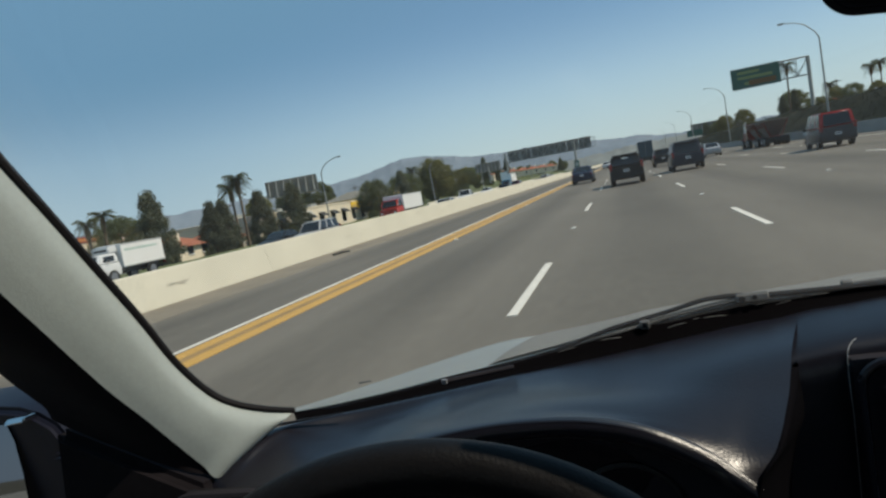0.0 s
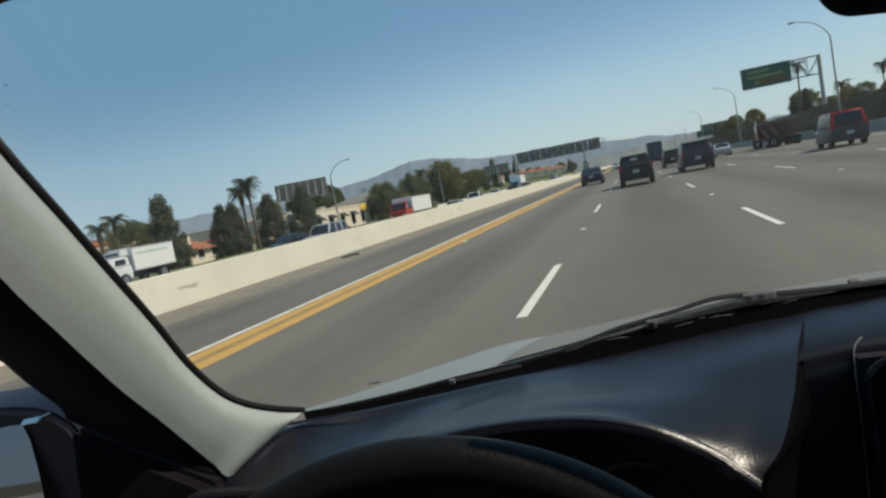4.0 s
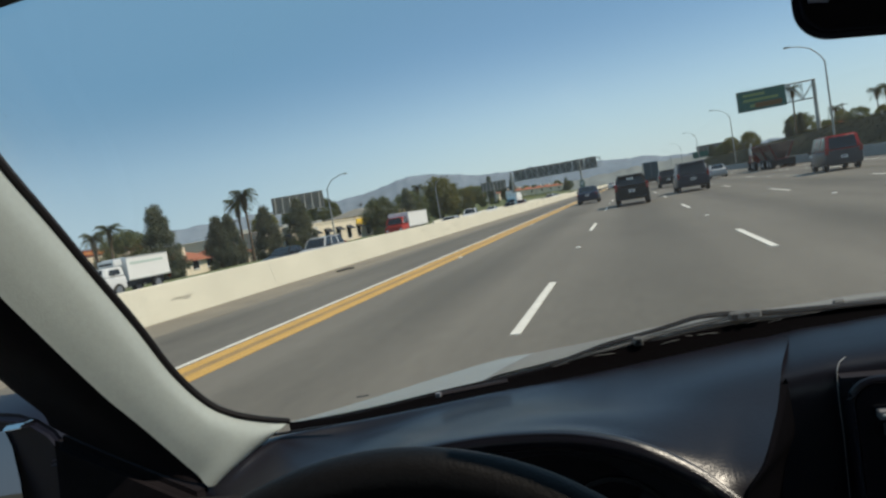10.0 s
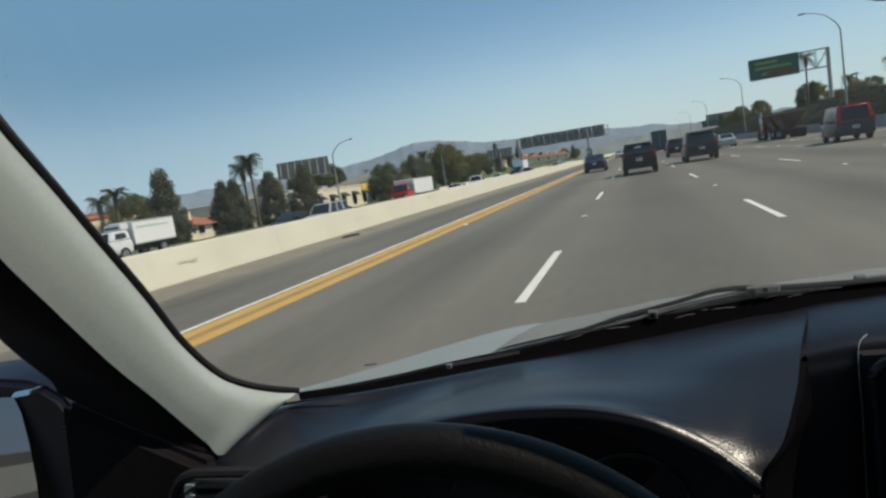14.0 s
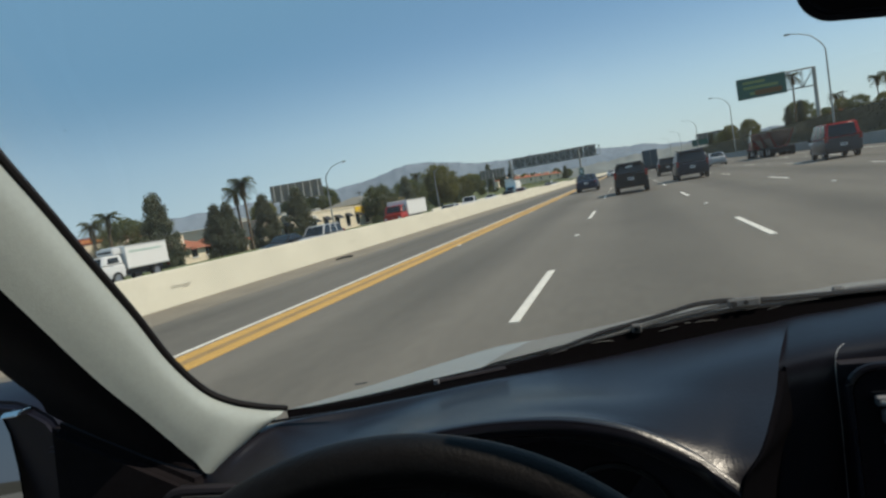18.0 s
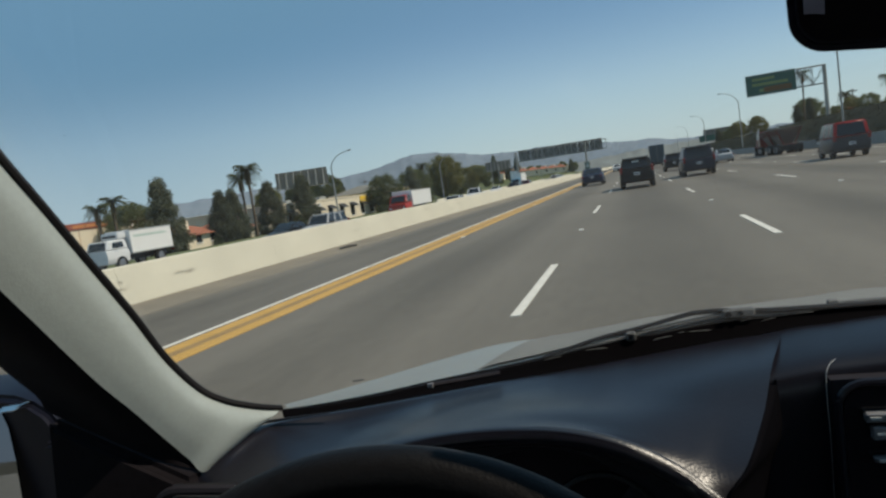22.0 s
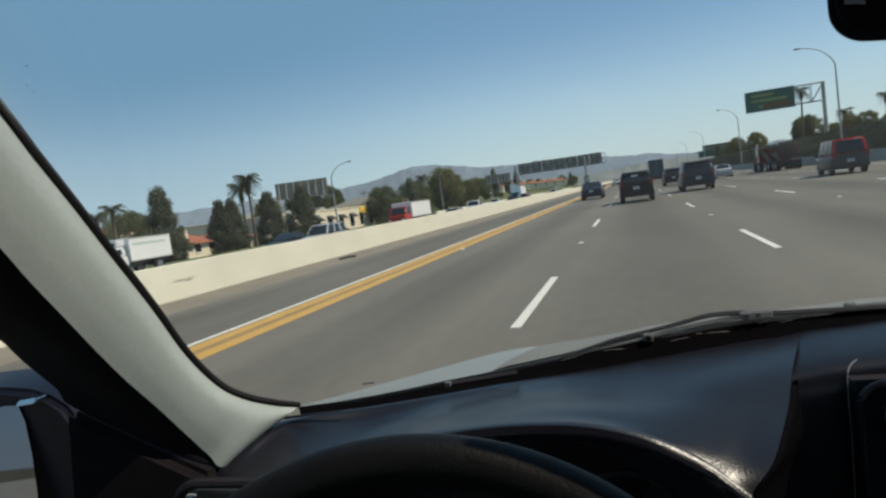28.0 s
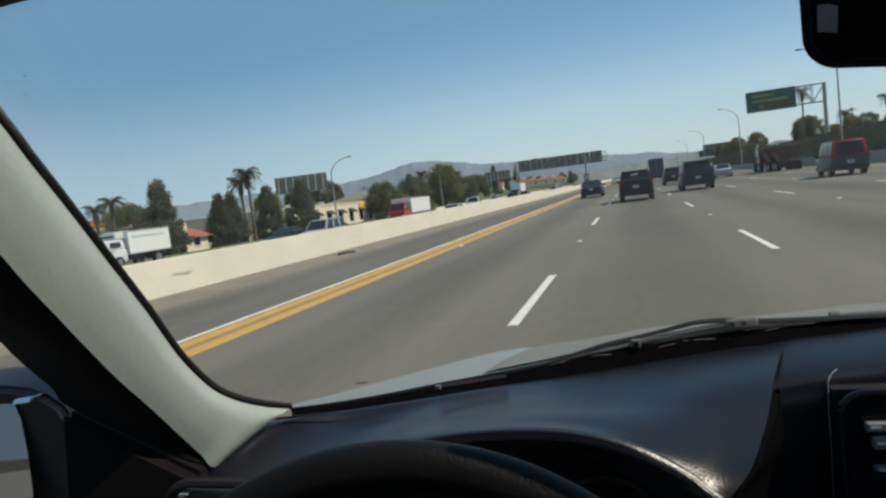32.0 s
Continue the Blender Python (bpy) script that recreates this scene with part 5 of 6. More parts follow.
def dump_truck(at, label):
    """A red tractor with two open bottom-dump trailers."""
    car, p = thing("dump_truck", at, label, "truck"), paint("truck_red", (0.14, 0.016, 0.013), 0.5)
    rust = paint("hopper_grey", (0.12, 0.1, 0.09), 0.7)
    part("bonnet", loft([(4.6, 0.8, 1.75, 0.6, 0.55), (6.2, 0.8, 1.6, 0.55, 0.5), (6.5, 0.9, 1.45, 0.5, 0.45)]), p, car, smooth=True)
    part("cab", loft([(3.0, 0.8, 1.8, 1.1, 1.1), (4.7, 0.8, 1.8, 1.1, 1.05)]), p, car, smooth=True)
    cabin(car, 3.0, 4.7, 3.05, 4.45, 1.75, 2.75, 1.1, 1.0, p, 1)
    for s in (-1, 1):
        part("exhaust_stack", tube([(s * 1.05, 2.85, 1.0), (s * 1.05, 2.85, 3.2)], 0.07, 10), M["chrome"], car, "upright chrome exhaust")
        part("mud_guard", box(s * 0.95 - 0.25, s * 0.95 + 0.25, 5.0, 6.1, 1.0, 1.12, 0.03), p, car)
    part("chassis", box(-0.45, 0.45, -7.4, 5.2, 0.75, 0.98, 0.02), p, car, "red steel chassis")
    for y0 in (-7.2, -2.2):
        hop = part("hopper", prism([(-0.45, y0 + 1.3, 0.95), (0.45, y0 + 1.3, 0.95), (0.45, y0 + 3.2, 0.95), (-0.45, y0 + 3.2, 0.95)],
                                   [(-1.2, y0, 2.55), (1.2, y0, 2.55), (1.2, y0 + 4.6, 2.55), (-1.2, y0 + 4.6, 2.55)], 0.03), rust, car, "grey sloped hopper trailer")
        part("hopper_rim", tube([(-1.22, y0, 2.56), (1.22, y0, 2.56), (1.22, y0 + 4.6, 2.56), (-1.22, y0 + 4.6, 2.56)], 0.06, 6, closed=True), rust, hop)
        for s in (-1, 1):
            for k in range(4):
                part("rib", tube([(s * 1.0, y0 + 0.9 + k, 1.9), (s * 1.21, y0 + 0.7 + k * 1.1, 2.5)], 0.04, 5), p, hop)
            part("strut", tube([(s * 0.5, y0 + 0.3, 0.95), (s * 1.15, y0 + 0.1, 2.5)], 0.06, 6), p, car)
    part("mud_flap", box(-1.1, 1.1, -7.45, -7.42, 0.35, 0.9), M["tyre"], car)
    for y in (5.7, 3.4, 2.3, -1.8, -3.0, -5.4, -6.6):
        for s in (-1, 1):
            add_wheel(car, s * 0.95, y, 0.5, 0.42)
    return car


# traffic ahead of us
sedan(pose(-3.3, 56.6, 0), "dark_blue", (0.011, 0.017, 0.04), "dark blue sedan driving in the carpool lane")
suv(pose(0.15, 38.6, 0), "black", (0.005, 0.0055, 0.006), "black compact sport utility car with roof rails", L=4.5, W=1.8, H=1.66, sticker=True)
suv(pose(3.95, 46.0, 0), "navy", (0.012, 0.018, 0.032), "dark blue sport utility car with tall tail lights", L=4.9, W=1.95, H=1.85)
pickup(pose(7.6, 92.0, 0), "teal", (0.012, 0.06, 0.06), "dark teal pickup truck with open bed")
van(pose(11.3, 41.6, 0, 0, 0, -3), "grey_van", (0.045, 0.045, 0.05), "grey van with a bright red roof and dark rear window", L=4.3, W=1.78, H=1.92, top=paint("van_red", (0.33, 0.018, 0.016)))
box_truck(pose(4.0, 118.0, 0), "truck_blue", (0.03, 0.06, 0.1), "dark blue-green box truck in the far lanes", L=8.5, H=3.7, box_col="dark_box", box_rgb=(0.03, 0.055, 0.07))
sedan(pose(9.3, 76.5, 0), "silver", (0.4, 0.41, 0.42), "silver sedan in the outer lanes")
van(pose(11.2, 112.0, 0), "white", (0.62, 0.63, 0.63), "white minivan in the outer lane")
dump_truck(pose(15.2, 80.0, 0), "red dump truck pulling two grey hopper trailers")
suv(pose(3.9, 70.5, 0), "charcoal", (0.012, 0.013, 0.015), "charcoal sport utility car far ahead", rack=False)
sedan(pose(0.3, 128, 0), "beige", (0.3, 0.26, 0.2), "beige sedan far ahead", "distant traffic")
sedan(pose(-3.4, 148, 0), "white", (0.62, 0.63, 0.63), "white sedan far ahead in the carpool lane", "distant traffic")
suv(pose(3.9, 158, 0), "black", (0.005, 0.0055, 0.006), "black sport utility car far ahead", "distant traffic")
sedan(pose(7.6, 176, 0), "silver", (0.4, 0.41, 0.42), "silver sedan far ahead", "distant traffic")
van(pose(0.2, 190, 0), "white", (0.62, 0.63, 0.63), "white van far ahead", "distant traffic")
sedan(pose(-3.4, 214, 0), "dark_red", (0.13, 0.012, 0.012), "dark red sedan far ahead", "distant traffic")
suv(pose(3.8, 232, 0), "silver", (0.4, 0.41, 0.42), "silver sport utility car far ahead", "distant traffic")
pickup(pose(11.2, 150, 0), "white", (0.62, 0.63, 0.63), "white pickup truck far ahead", "distant traffic")

# oncoming traffic beyond the median
ON = "oncoming traffic"
box_truck(pose(-34.1, 37.1, LOW, 0, 0, 180), "white", (0.62, 0.63, 0.63), "white box truck with faint lettering on its side", ON, L=6.2, W=2.1, H=2.6, lettering=True, flat=True)
sedan(pose(-25.0, 43, LOW, 0, 0, 180), "charcoal", (0.012, 0.013, 0.015), "charcoal sedan coming the other way", ON)
suv(pose(-21.2, 41.5, LOW, 0, 0, 180), "silver", (0.4, 0.41, 0.42), "silver sport utility car coming the other way", ON)
sedan(pose(-17.5, 63, LOW, 0, 0, 180), "silver", (0.4, 0.41, 0.42), "silver sedan coming the other way", ON)
suv(pose(-21.2, 132, LOW, 0, 0, 180), "dark_red", (0.13, 0.012, 0.012), "dark red sport utility car coming the other way", ON)
pickup(pose(-21.2, 88, LOW, 0, 0, 180), "white", (0.62, 0.63, 0.63), "white pickup truck coming the other way", ON)
suv(pose(-17.5, 98, LOW, 0, 0, 180), "black", (0.005, 0.0055, 0.006), "black sport utility car coming the other way", ON)
sedan(pose(-14.0, 112, LOW, 0, 0, 180), "charcoal", (0.012, 0.013, 0.015), "charcoal sedan coming the other way", ON)
sedan(pose(-25.0, 120, LOW, 0, 0, 180), "white", (0.62, 0.63, 0.63), "white sedan coming the other way", ON)
box_truck(pose(-25.0, 146, LOW, 0, 0, 180), "truck_pale_blue", (0.12, 0.3, 0.42), "pale blue truck with a long white box", ON, L=9.0, H=3.5)
suv(pose(-17.5, 150, LOW, 0, 0, 180), "silver", (0.4, 0.41, 0.42), "silver sport utility car coming the other way", ON)
sedan(pose(-14.0, 172, LOW, 0, 0, 180), "beige", (0.3, 0.26, 0.2), "beige sedan coming the other way", ON)
van(pose(-21.2, 184, LOW, 0, 0, 180), "white", (0.62, 0.63, 0.63), "white van coming the other way", ON)
sedan(pose(-17.5, 214, LOW, 0, 0, 180), "dark_blue", (0.02, 0.032, 0.06), "dark blue sedan coming the other way", ON)
sedan(pose(-25.0, 236, LOW, 0, 0, 180), "white", (0.62, 0.63, 0.63), "white sedan coming the other way", ON)
suv(pose(-14.0, 262, LOW, 0, 0, 180), "black", (0.005, 0.0055, 0.006), "black sport utility car coming the other way", ON)

box_truck(pose(-25.0, 71, LOW, 0, 0, 180), "cab_red", (0.36, 0.03, 0.02), "red-cabbed truck with a white box coming the other way", ON, L=9.0, W=2.4, H=2.7)

# ---- trees ----
def limbs(height, spread, seed, thick):
    r = random.Random(seed)
    bm = tube([(0, 0, -0.3), (r.uniform(-0.1, 0.1), r.uniform(-0.1, 0.1), height * 0.35), (r.uniform(-0.2, 0.2), r.uniform(-0.2, 0.2), height * 0.8)], [thick, thick * 0.75, thick * 0.25], 8)
    for k in range(6):
        a, z = r.uniform(0, 6.28), height * r.uniform(0.3, 0.6)
        tube([(0, 0, z), (spread * 0.4 * math.cos(a), spread * 0.4 * math.sin(a), z + height * 0.12), (spread * 0.75 * math.cos(a), spread * 0.75 * math.sin(a), z + height * 0.22)], [thick * 0.4, thick * 0.25, thick * 0.1], 6, bm)
    return bm


def leaves(seed, count, shape, leaf):
    """A crown of many small leaf sprays in uneven clumps; shape(z) gives the radius at the height share z."""
    r = random.Random(seed)
    verts, faces = [], []
    clumps = []
    for k in range(max(10, count // 90)):
        z = r.random()
        a, q = r.uniform(0, 6.283), shape(z) * (0.35 + 0.65 * r.random() ** 0.5)
        clumps.append((q * math.cos(a), q * math.sin(a), z, r.uniform(0.55, 1.25)))
    for k in range(count):
        cx, cy, cz, cs = clumps[k % len(clumps)]
        d = Vector((r.gauss(0, 1), r.gauss(0, 1), r.gauss(0, 0.8))).normalized() * (r.random() ** 0.4)
        yield_p = Vector((cx, cy, cz)), d, cs
        a = Vector((r.gauss(0, 1), r.gauss(0, 1), r.gauss(0, 1))).normalized()
        b = a.cross(Vector((r.gauss(0, 1), r.gauss(0, 1), r.gauss(0, 1)))).normalized()
        s = leaf * r.uniform(0.5, 1.2)
        verts.append((yield_p, a * s, b * s * 0.6))
    return verts


def crown_mesh(name, seed, count, shape, height, radius, base, leaf, clump, mat):
    vs, fs = [], []
    for (c, d, cs), a, b in leaves(seed, count, shape, leaf):
        p = Vector((c.x * radius, c.y * radius, base + c.z * (height - base))) + d * clump * cs
        i = len(vs)
        vs += [p - a, p + b, p + a, p - b]
        fs.append((i, i + 1, i + 2, i + 3))
    me = bpy.data.meshes.new(name)
    me.from_pydata([tuple(v) for v in vs], [], fs)
    me.materials.append(mat)
    return me


def round_shape(z):
    return math.sqrt(max(0.0, 1 - (2 * z - 0.9) ** 2 / 1.25))


def cone_shape(z):
    return max(0.05, (1 - z) ** 0.8 * (0.55 + 0.45 * min(1, z * 6)))


def column_shape(z):
    return 0.75 * math.sin(min(1, z * 1.3 + 0.25) * math.pi / 2) * (1 - z ** 3)


KINDS = {
    "round_tree": (round_shape, 0.50, 0.2, 0.16, 0.95, M["leaf"], "tree"),
    "olive_tree": (round_shape, 0.44, 0.18, 0.16, 0.9, M["leaf_olive"], "tree"),
    "conifer": (cone_shape, 0.36, 0.03, 0.15, 0.75, M["leaf_dark"], "tree"),
    "cypress": (column_shape, 0.17, 0.05, 0.22, 0.5, M["leaf_dark"], "tree"),
    "bush": (round_shape, 0.75, 0.0, 0.2, 0.7, M["leaf"], "bush"),
}
CROWNS = {}


def tree(kind, x, y, z, height, label, group="", turn=0, variant=0):
    shape, wide, base, leaf, clump, mat, cat = KINDS[kind]
    key = (kind, variant)
    if key not in CROWNS:
        h = 8.0 if kind != "bush" else 2.5
        s = 1.0 if kind != "bush" else 0.45
        CROWNS[key] = (h, crown_mesh("crown", hash_of(kind) + variant, 15000, shape, h, h * wide, h * base, leaf * s, clump * s, mat),
                       finish("trunk", limbs(h, h * wide * 0.7, variant + 3, h * 0.028), M["bark"], True))
    h, crown, trunk = CROWNS[key]
    t = thing(kind, pose(x, y, z, 0, 0, turn) @ Matrix.Scale(height / h, 4), label, cat, group)
    part("trunk", trunk, None, t, "brown trunk")
    part("crown", crown, None, t)
    return t


def hash_of(text):
    return sum((i + 1) * ord(c) for i, c in enumerate(text)) % 997


FRONDS = {}


def palm(x, y, z, height, label, group="", turn=0, variant=0, skirt=True, big=1.0):
    if variant not in FRONDS:
        r = random.Random(variant + 40)
        vs, fs = [], []
        for k in range(70):
            a, up = r.uniform(0, 6.283), r.uniform(-0.75, 1.15)
            n, ln = 8, r.uniform(1.5, 2.1)
            d = Vector((math.cos(a), math.sin(a), 0))
            side = Vector((-d.y, d.x, 0))
            spine = []
            for i in range(n + 1):
                s = i / n
                spine.append(d * (ln * s * math.cos(up * (1 - 0.5 * s))) + Vector((0, 0, ln * (math.sin(up) * s - 0.55 * s * s))))
            for i in range(1, n):
                for sg in (-1, 1):
                    for q in range(2):
                        p = spine[i].lerp(spine[i + 1], q * 0.5)
                        w = 0.42 * math.sin(math.pi * (0.15 + 0.8 * (i + q * 0.5) / n))
                        e = p + side * sg * w + d * 0.16 + Vector((0, 0, -0.12 - 0.1 * r.random()))
                        j = len(vs)
                        vs += [tuple(p), tuple(p + d * 0.09), tuple(e)]
                        fs.append((j, j + 1, j + 2))
        me = bpy.data.meshes.new("fronds")
        me.from_pydata(vs, [], fs)
        me.materials.append(M["frond"])
        vs, fs = [], []
        for k in range(160):
            a, zz = r.uniform(0, 6.283), r.uniform(-1.5, -0.1)
            d = Vector((math.cos(a), math.sin(a), 0))
            p = d * 0.18 + Vector((0, 0, zz))
            e = d * r.uniform(0.35, 0.6) + Vector((0, 0, zz - r.uniform(0.5, 0.9)))
            sd = Vector((-d.y, d.x, 0)) * 0.09
            j = len(vs)
            vs += [tuple(p - sd), tuple(p + sd), tuple(e)]
            fs.append((j, j + 1, j + 2))
        sk = bpy.data.meshes.new("dead_fronds")
        sk.from_pydata(vs, [], fs)
        sk.materials.append(M["skirt"])
        FRONDS[variant] = me, sk
    t = thing("palm_tree", pose(x, y, z, 0, 0, turn), label, "palm tree", group)
    lean = 0.03 * height * math.sin(turn)
    part("trunk", tube([(0, 0, -0.3), (lean * 0.3, 0, height * 0.4), (lean, 0, height)], [0.24, 0.17, 0.15], 10), M["bark"], t, "slim grey-brown trunk", smooth=True)
    part("fronds", FRONDS[variant][0], None, t, "spreading green fronds", at=Matrix.Translation((lean, 0, height)) @ Matrix.Scale(big, 4))
    if skirt:
        part("dead_fronds", FRONDS[variant][1], None, t, "hanging dry fronds", at=Matrix.Translation((lean, 0, height)) @ Matrix.Scale(big, 4))
    return t


LEFT = -1.45  # ground beyond the opposite lanes
LT = "trees beyond the opposite lanes"
palm(-50, 51, LEFT, 5.9, "short bushy palm beside the opposite lanes", LT, 10, 0, big=0.75)
palm(-50.5, 53.4, LEFT, 6.7, "short bushy palm beside the opposite lanes", LT, 70, 1, big=0.75)
tree("conifer", -50, 60, LEFT, 8.2, "dark pointed conifer beyond the freeway", LT, 0, 0)
tree("conifer", -50, 70.5, LEFT, 6.6, "dark bushy conifer beyond the freeway", LT, 40, 1)
tree("conifer", -51, 74.5, LEFT, 6.7, "dark bushy conifer beyond the freeway", LT, 110, 0)
tree("conifer", -50, 82, LEFT, 7.4, "dark pointed conifer beyond the freeway", LT, 200, 1)
tree("conifer", -49.5, 91, LEFT, 8.2, "tall dark conifer beyond the freeway", LT, 70, 2)
palm(-49.5, 77.0, LEFT, 9.6, "tall palm with spreading fronds beside the store", LT, 25, 1, big=1.1)
palm(-51.5, 78.2, LEFT, 8.6, "tall palm with spreading fronds beside the store", LT, 140, 0, big=1.0)
tree("round_tree", -49, 124, LEFT, 7.4, "dark broad tree at the end of the store", LT, 10, 0)
tree("conifer", -50, 145, LEFT, 9.0, "dark conifer in a clump of trees", LT, 15, 0)
tree("round_tree", -52, 152, LEFT, 8.6, "dark green round tree in a clump", LT, 80, 1)
tree("olive_tree", -50, 173, LEFT, 11.6, "tall olive-green tree catching the sun", LT, 30, 0)
tree("round_tree", -55, 196, LEFT, 9.1, "round green tree beyond the freeway", LT, 130, 0)
tree("olive_tree", -56, 222, LEFT, 9.1, "broad olive-green tree beyond the freeway", LT, 210, 1)
tree("round_tree", -60, 66, LEFT, 6.6, "broad olive tree behind the conifers", LT, 300, 1)
tree("cypress", -62, 236, 1.5, 9, "slim dark cypress beyond the freeway", LT, 0, 0)
tree("cypress", -54, 262, 2, 10, "slim dark cypress beyond the freeway", LT, 60, 0)
tree("cypress", -50, 292, 2, 9, "slim dark cypress beyond the freeway", LT, 140, 0)
palm(-66, 205, LEFT, 12.1, "tall palm with a bushy crown", LT, 30, 1, big=1.3)
palm(-70, 212, LEFT, 10.6, "tall palm with a bushy crown", LT, 80, 0, big=1.3)
rng = random.Random(21)
for k in range(34):
    y = 150 + 13 * k + rng.uniform(-5, 5)
    x = -62 - rng.uniform(0, 40) + 20 * smoothstep(300, 560, y)
    tree(rng.choice(("round_tree", "round_tree", "olive_tree", "conifer")), x, y, 1.0, rng.uniform(5, 10), "hazy green tree in the distant belt", "distant tree belt", rng.uniform(0, 360), rng.randrange(2))
for k in range(16):
    y = 60 + 14 * k + rng.uniform(-5, 5)
    tree("bush", -47 - rng.uniform(0, 6), y, LEFT + 0.1 + 2.2 * smoothstep(120, 250, y), rng.uniform(1.4, 2.4), "low green bush on the slope", "bushes on the slope", rng.uniform(0, 360), k % 2)

RT = "trees above the ivy bank"
for x, y, h, kind, v in ((27.0, 101, 2.2, "round_tree", 0), (27.6, 96.5, 2.8, "olive_tree", 1), (28.2, 92, 2.7, "round_tree", 1), (28.9, 86, 2.2, "olive_tree", 0), (34, 92, 3.8, "conifer", 1),
                         (28.7, 130, 4.4, "cypress", 0), (30.8, 130, 5.2, "cypress", 0), (29.1, 200, 5.4, "olive_tree", 1), (40, 170, 7.0, "round_tree", 0), (34, 200, 6.0, "olive_tree", 0), (30, 220, 6.0, "round_tree", 1), (30, 250, 7.0, "conifer", 0)):
    tree(kind, x, y, 1.2 if y > 210 else 2.7, h, "dark green tree standing above the bank" if kind != "cypress" else "slim dark cypress above the bank", RT, y * 7, v)
palm(34.4, 150, 2.5, 11.7, "tall slim palm behind the bank", RT, 20, 0)
for k, (x, y, h) in enumerate(((66, 200, 14), (70, 205, 15), (76, 204, 15.5), (80, 210, 14.5), (90, 206, 13), (60, 214, 12))):
    palm(x, y, 0, h, "tall palm in a row of palms", "row of palms", 50 * k, k % 2, big=1.25)

# ---- buildings beyond the freeway ----
def building(name, x0, x1, y0, y1, h, wall, label, roof_mat=None, band=None, windows=0, awnings=0, category="building"):
    b = thing(name, pose((x0 + x1) / 2, (y0 + y1) / 2, -1.6), label, category)
    w, d = (x1 - x0) / 2, (y1 - y0) / 2
    part("walls", box(-w, w, -d, d, 0, h, 0.03), wall, b)
    part("parapet", box(-w - 0.12, w + 0.12, -d - 0.12, d + 0.12, h - (0.7 if band else 0.18), h + 0.08, 0.03), band or wall, b, "band along the roof edge" if band else "")
    for k in range(windows):
        y = -d + (k + 0.5) * 2 * d / windows
        win = part("window", box(w - 0.05, w + 0.03, y - 0.8, y + 0.8, 0.9, h - 1.4, 0.02), M["car_glass"], b, "dark window")
        part("frame", box(w - 0.02, w + 0.06, y - 0.9, y + 0.9, 0.78, 0.9), M["stucco_white"], win)
        if k < awnings:
            part("awning", prism([(w + 0.02, y - 1.1, h - 1.5), (w + 0.02, y + 1.1, h - 1.5), (w + 0.95, y + 1.1, h - 1.9), (w + 0.95, y - 1.1, h - 1.9)],
                                 [(w + 0.02, y - 1.1, h - 1.1), (w + 0.02, y + 1.1, h - 1.1), (w + 0.99, y + 1.1, h - 1.82), (w + 0.99, y - 1.1, h - 1.82)]), M["black_trim"], b, "dark sloped awning")
    return b


cream = building("store", -74, -52, 84, 126, 4.5, M["stucco"], "long low cream store with dark awnings", windows=9, awnings=9)
for y in (14.5, 17.6):
    board = part("sign_board", box(11.0, 11.18, y - 1.3, y + 1.3, 2.9, 4.3, 0.03), M["yellow_sign"], cream, "yellow sign board")
    part("lettering_bar", box(11.17, 11.2, y - 0.9, y + 0.9, 3.45, 3.65), M["stucco_tan"], board, "unreadable line of lettering")
part("poster", box(11.0, 11.12, -6.2, -3.6, 2.7, 3.9, 0.02), M["stucco_white"], cream, "pale poster on the wall")
for k in range(3):
    part("roof_unit", box(2.0, 4.2, -16 + 13 * k, -13.6 + 13 * k, 4.4, 5.3, 0.05), M["steel"], cream, "grey air unit on the roof")
red = building("warehouse", -92, -64, 44, 74, 5.4, M["stucco"], "pale warehouse with a red-brown roof band", band=M["red_band"], windows=2)
for k in range(11):
    part("wall_joint", box(13.98, 14.03, -14.2 + 2.84 * k, -14.1 + 2.84 * k, 0, 4.7), M["stucco_tan"], red, "dark vertical wall joint")
part("lettering_bar", box(14.1, 14.16, 2.0, 8.5, 4.9, 5.25), paint("band_letter", (0.5, 0.2, 0.07), 0.7), red, "unreadable orange lettering on the band")
building("shed", -84, -66, 24, 40, 3.6, M["stucco_white"], "plain white industrial shed", windows=1)

inn = thing("motel", pose(-57, 135, -1.6), "pale yellow two-storey building with a low grey roof", "building")
part("walls", box(-6, 6, -6.5, 6.5, 0, 5.0, 0.03), M["stucco_yellow"], inn)
part("roof", prism([(-6.8, -7.3, 5.0), (6.8, -7.3, 5.0), (6.8, 7.3, 5.0), (-6.8, 7.3, 5.0)], [(-0.6, -4, 6.6), (0.6, -4, 6.6), (0.6, 4, 6.6), (-0.6, 4, 6.6)]), M["roof_grey"], inn, "low hipped grey roof")
part("balcony", box(6.0, 7.2, -6.5, 6.5, 2.5, 2.75, 0.02), M["stucco_yellow"], inn, "balcony slab along the front")
for k in range(5):
    y = -5.2 + 2.6 * k
    for z in (0.6, 3.1):
        win = part("window", box(5.97, 6.04, y - 0.6, y + 0.6, z + 0.2, z + 1.4, 0.02), M["car_glass"], inn, "dark window")
        part("sill", box(6.0, 6.12, y - 0.7, y + 0.7, z + 0.1, z + 0.2), M["stucco_white"], win)
    part("post", box(7.0, 7.2, y + 1.2, y + 1.4, 0, 5.0), M["stucco_yellow"], inn, "slim balcony post")


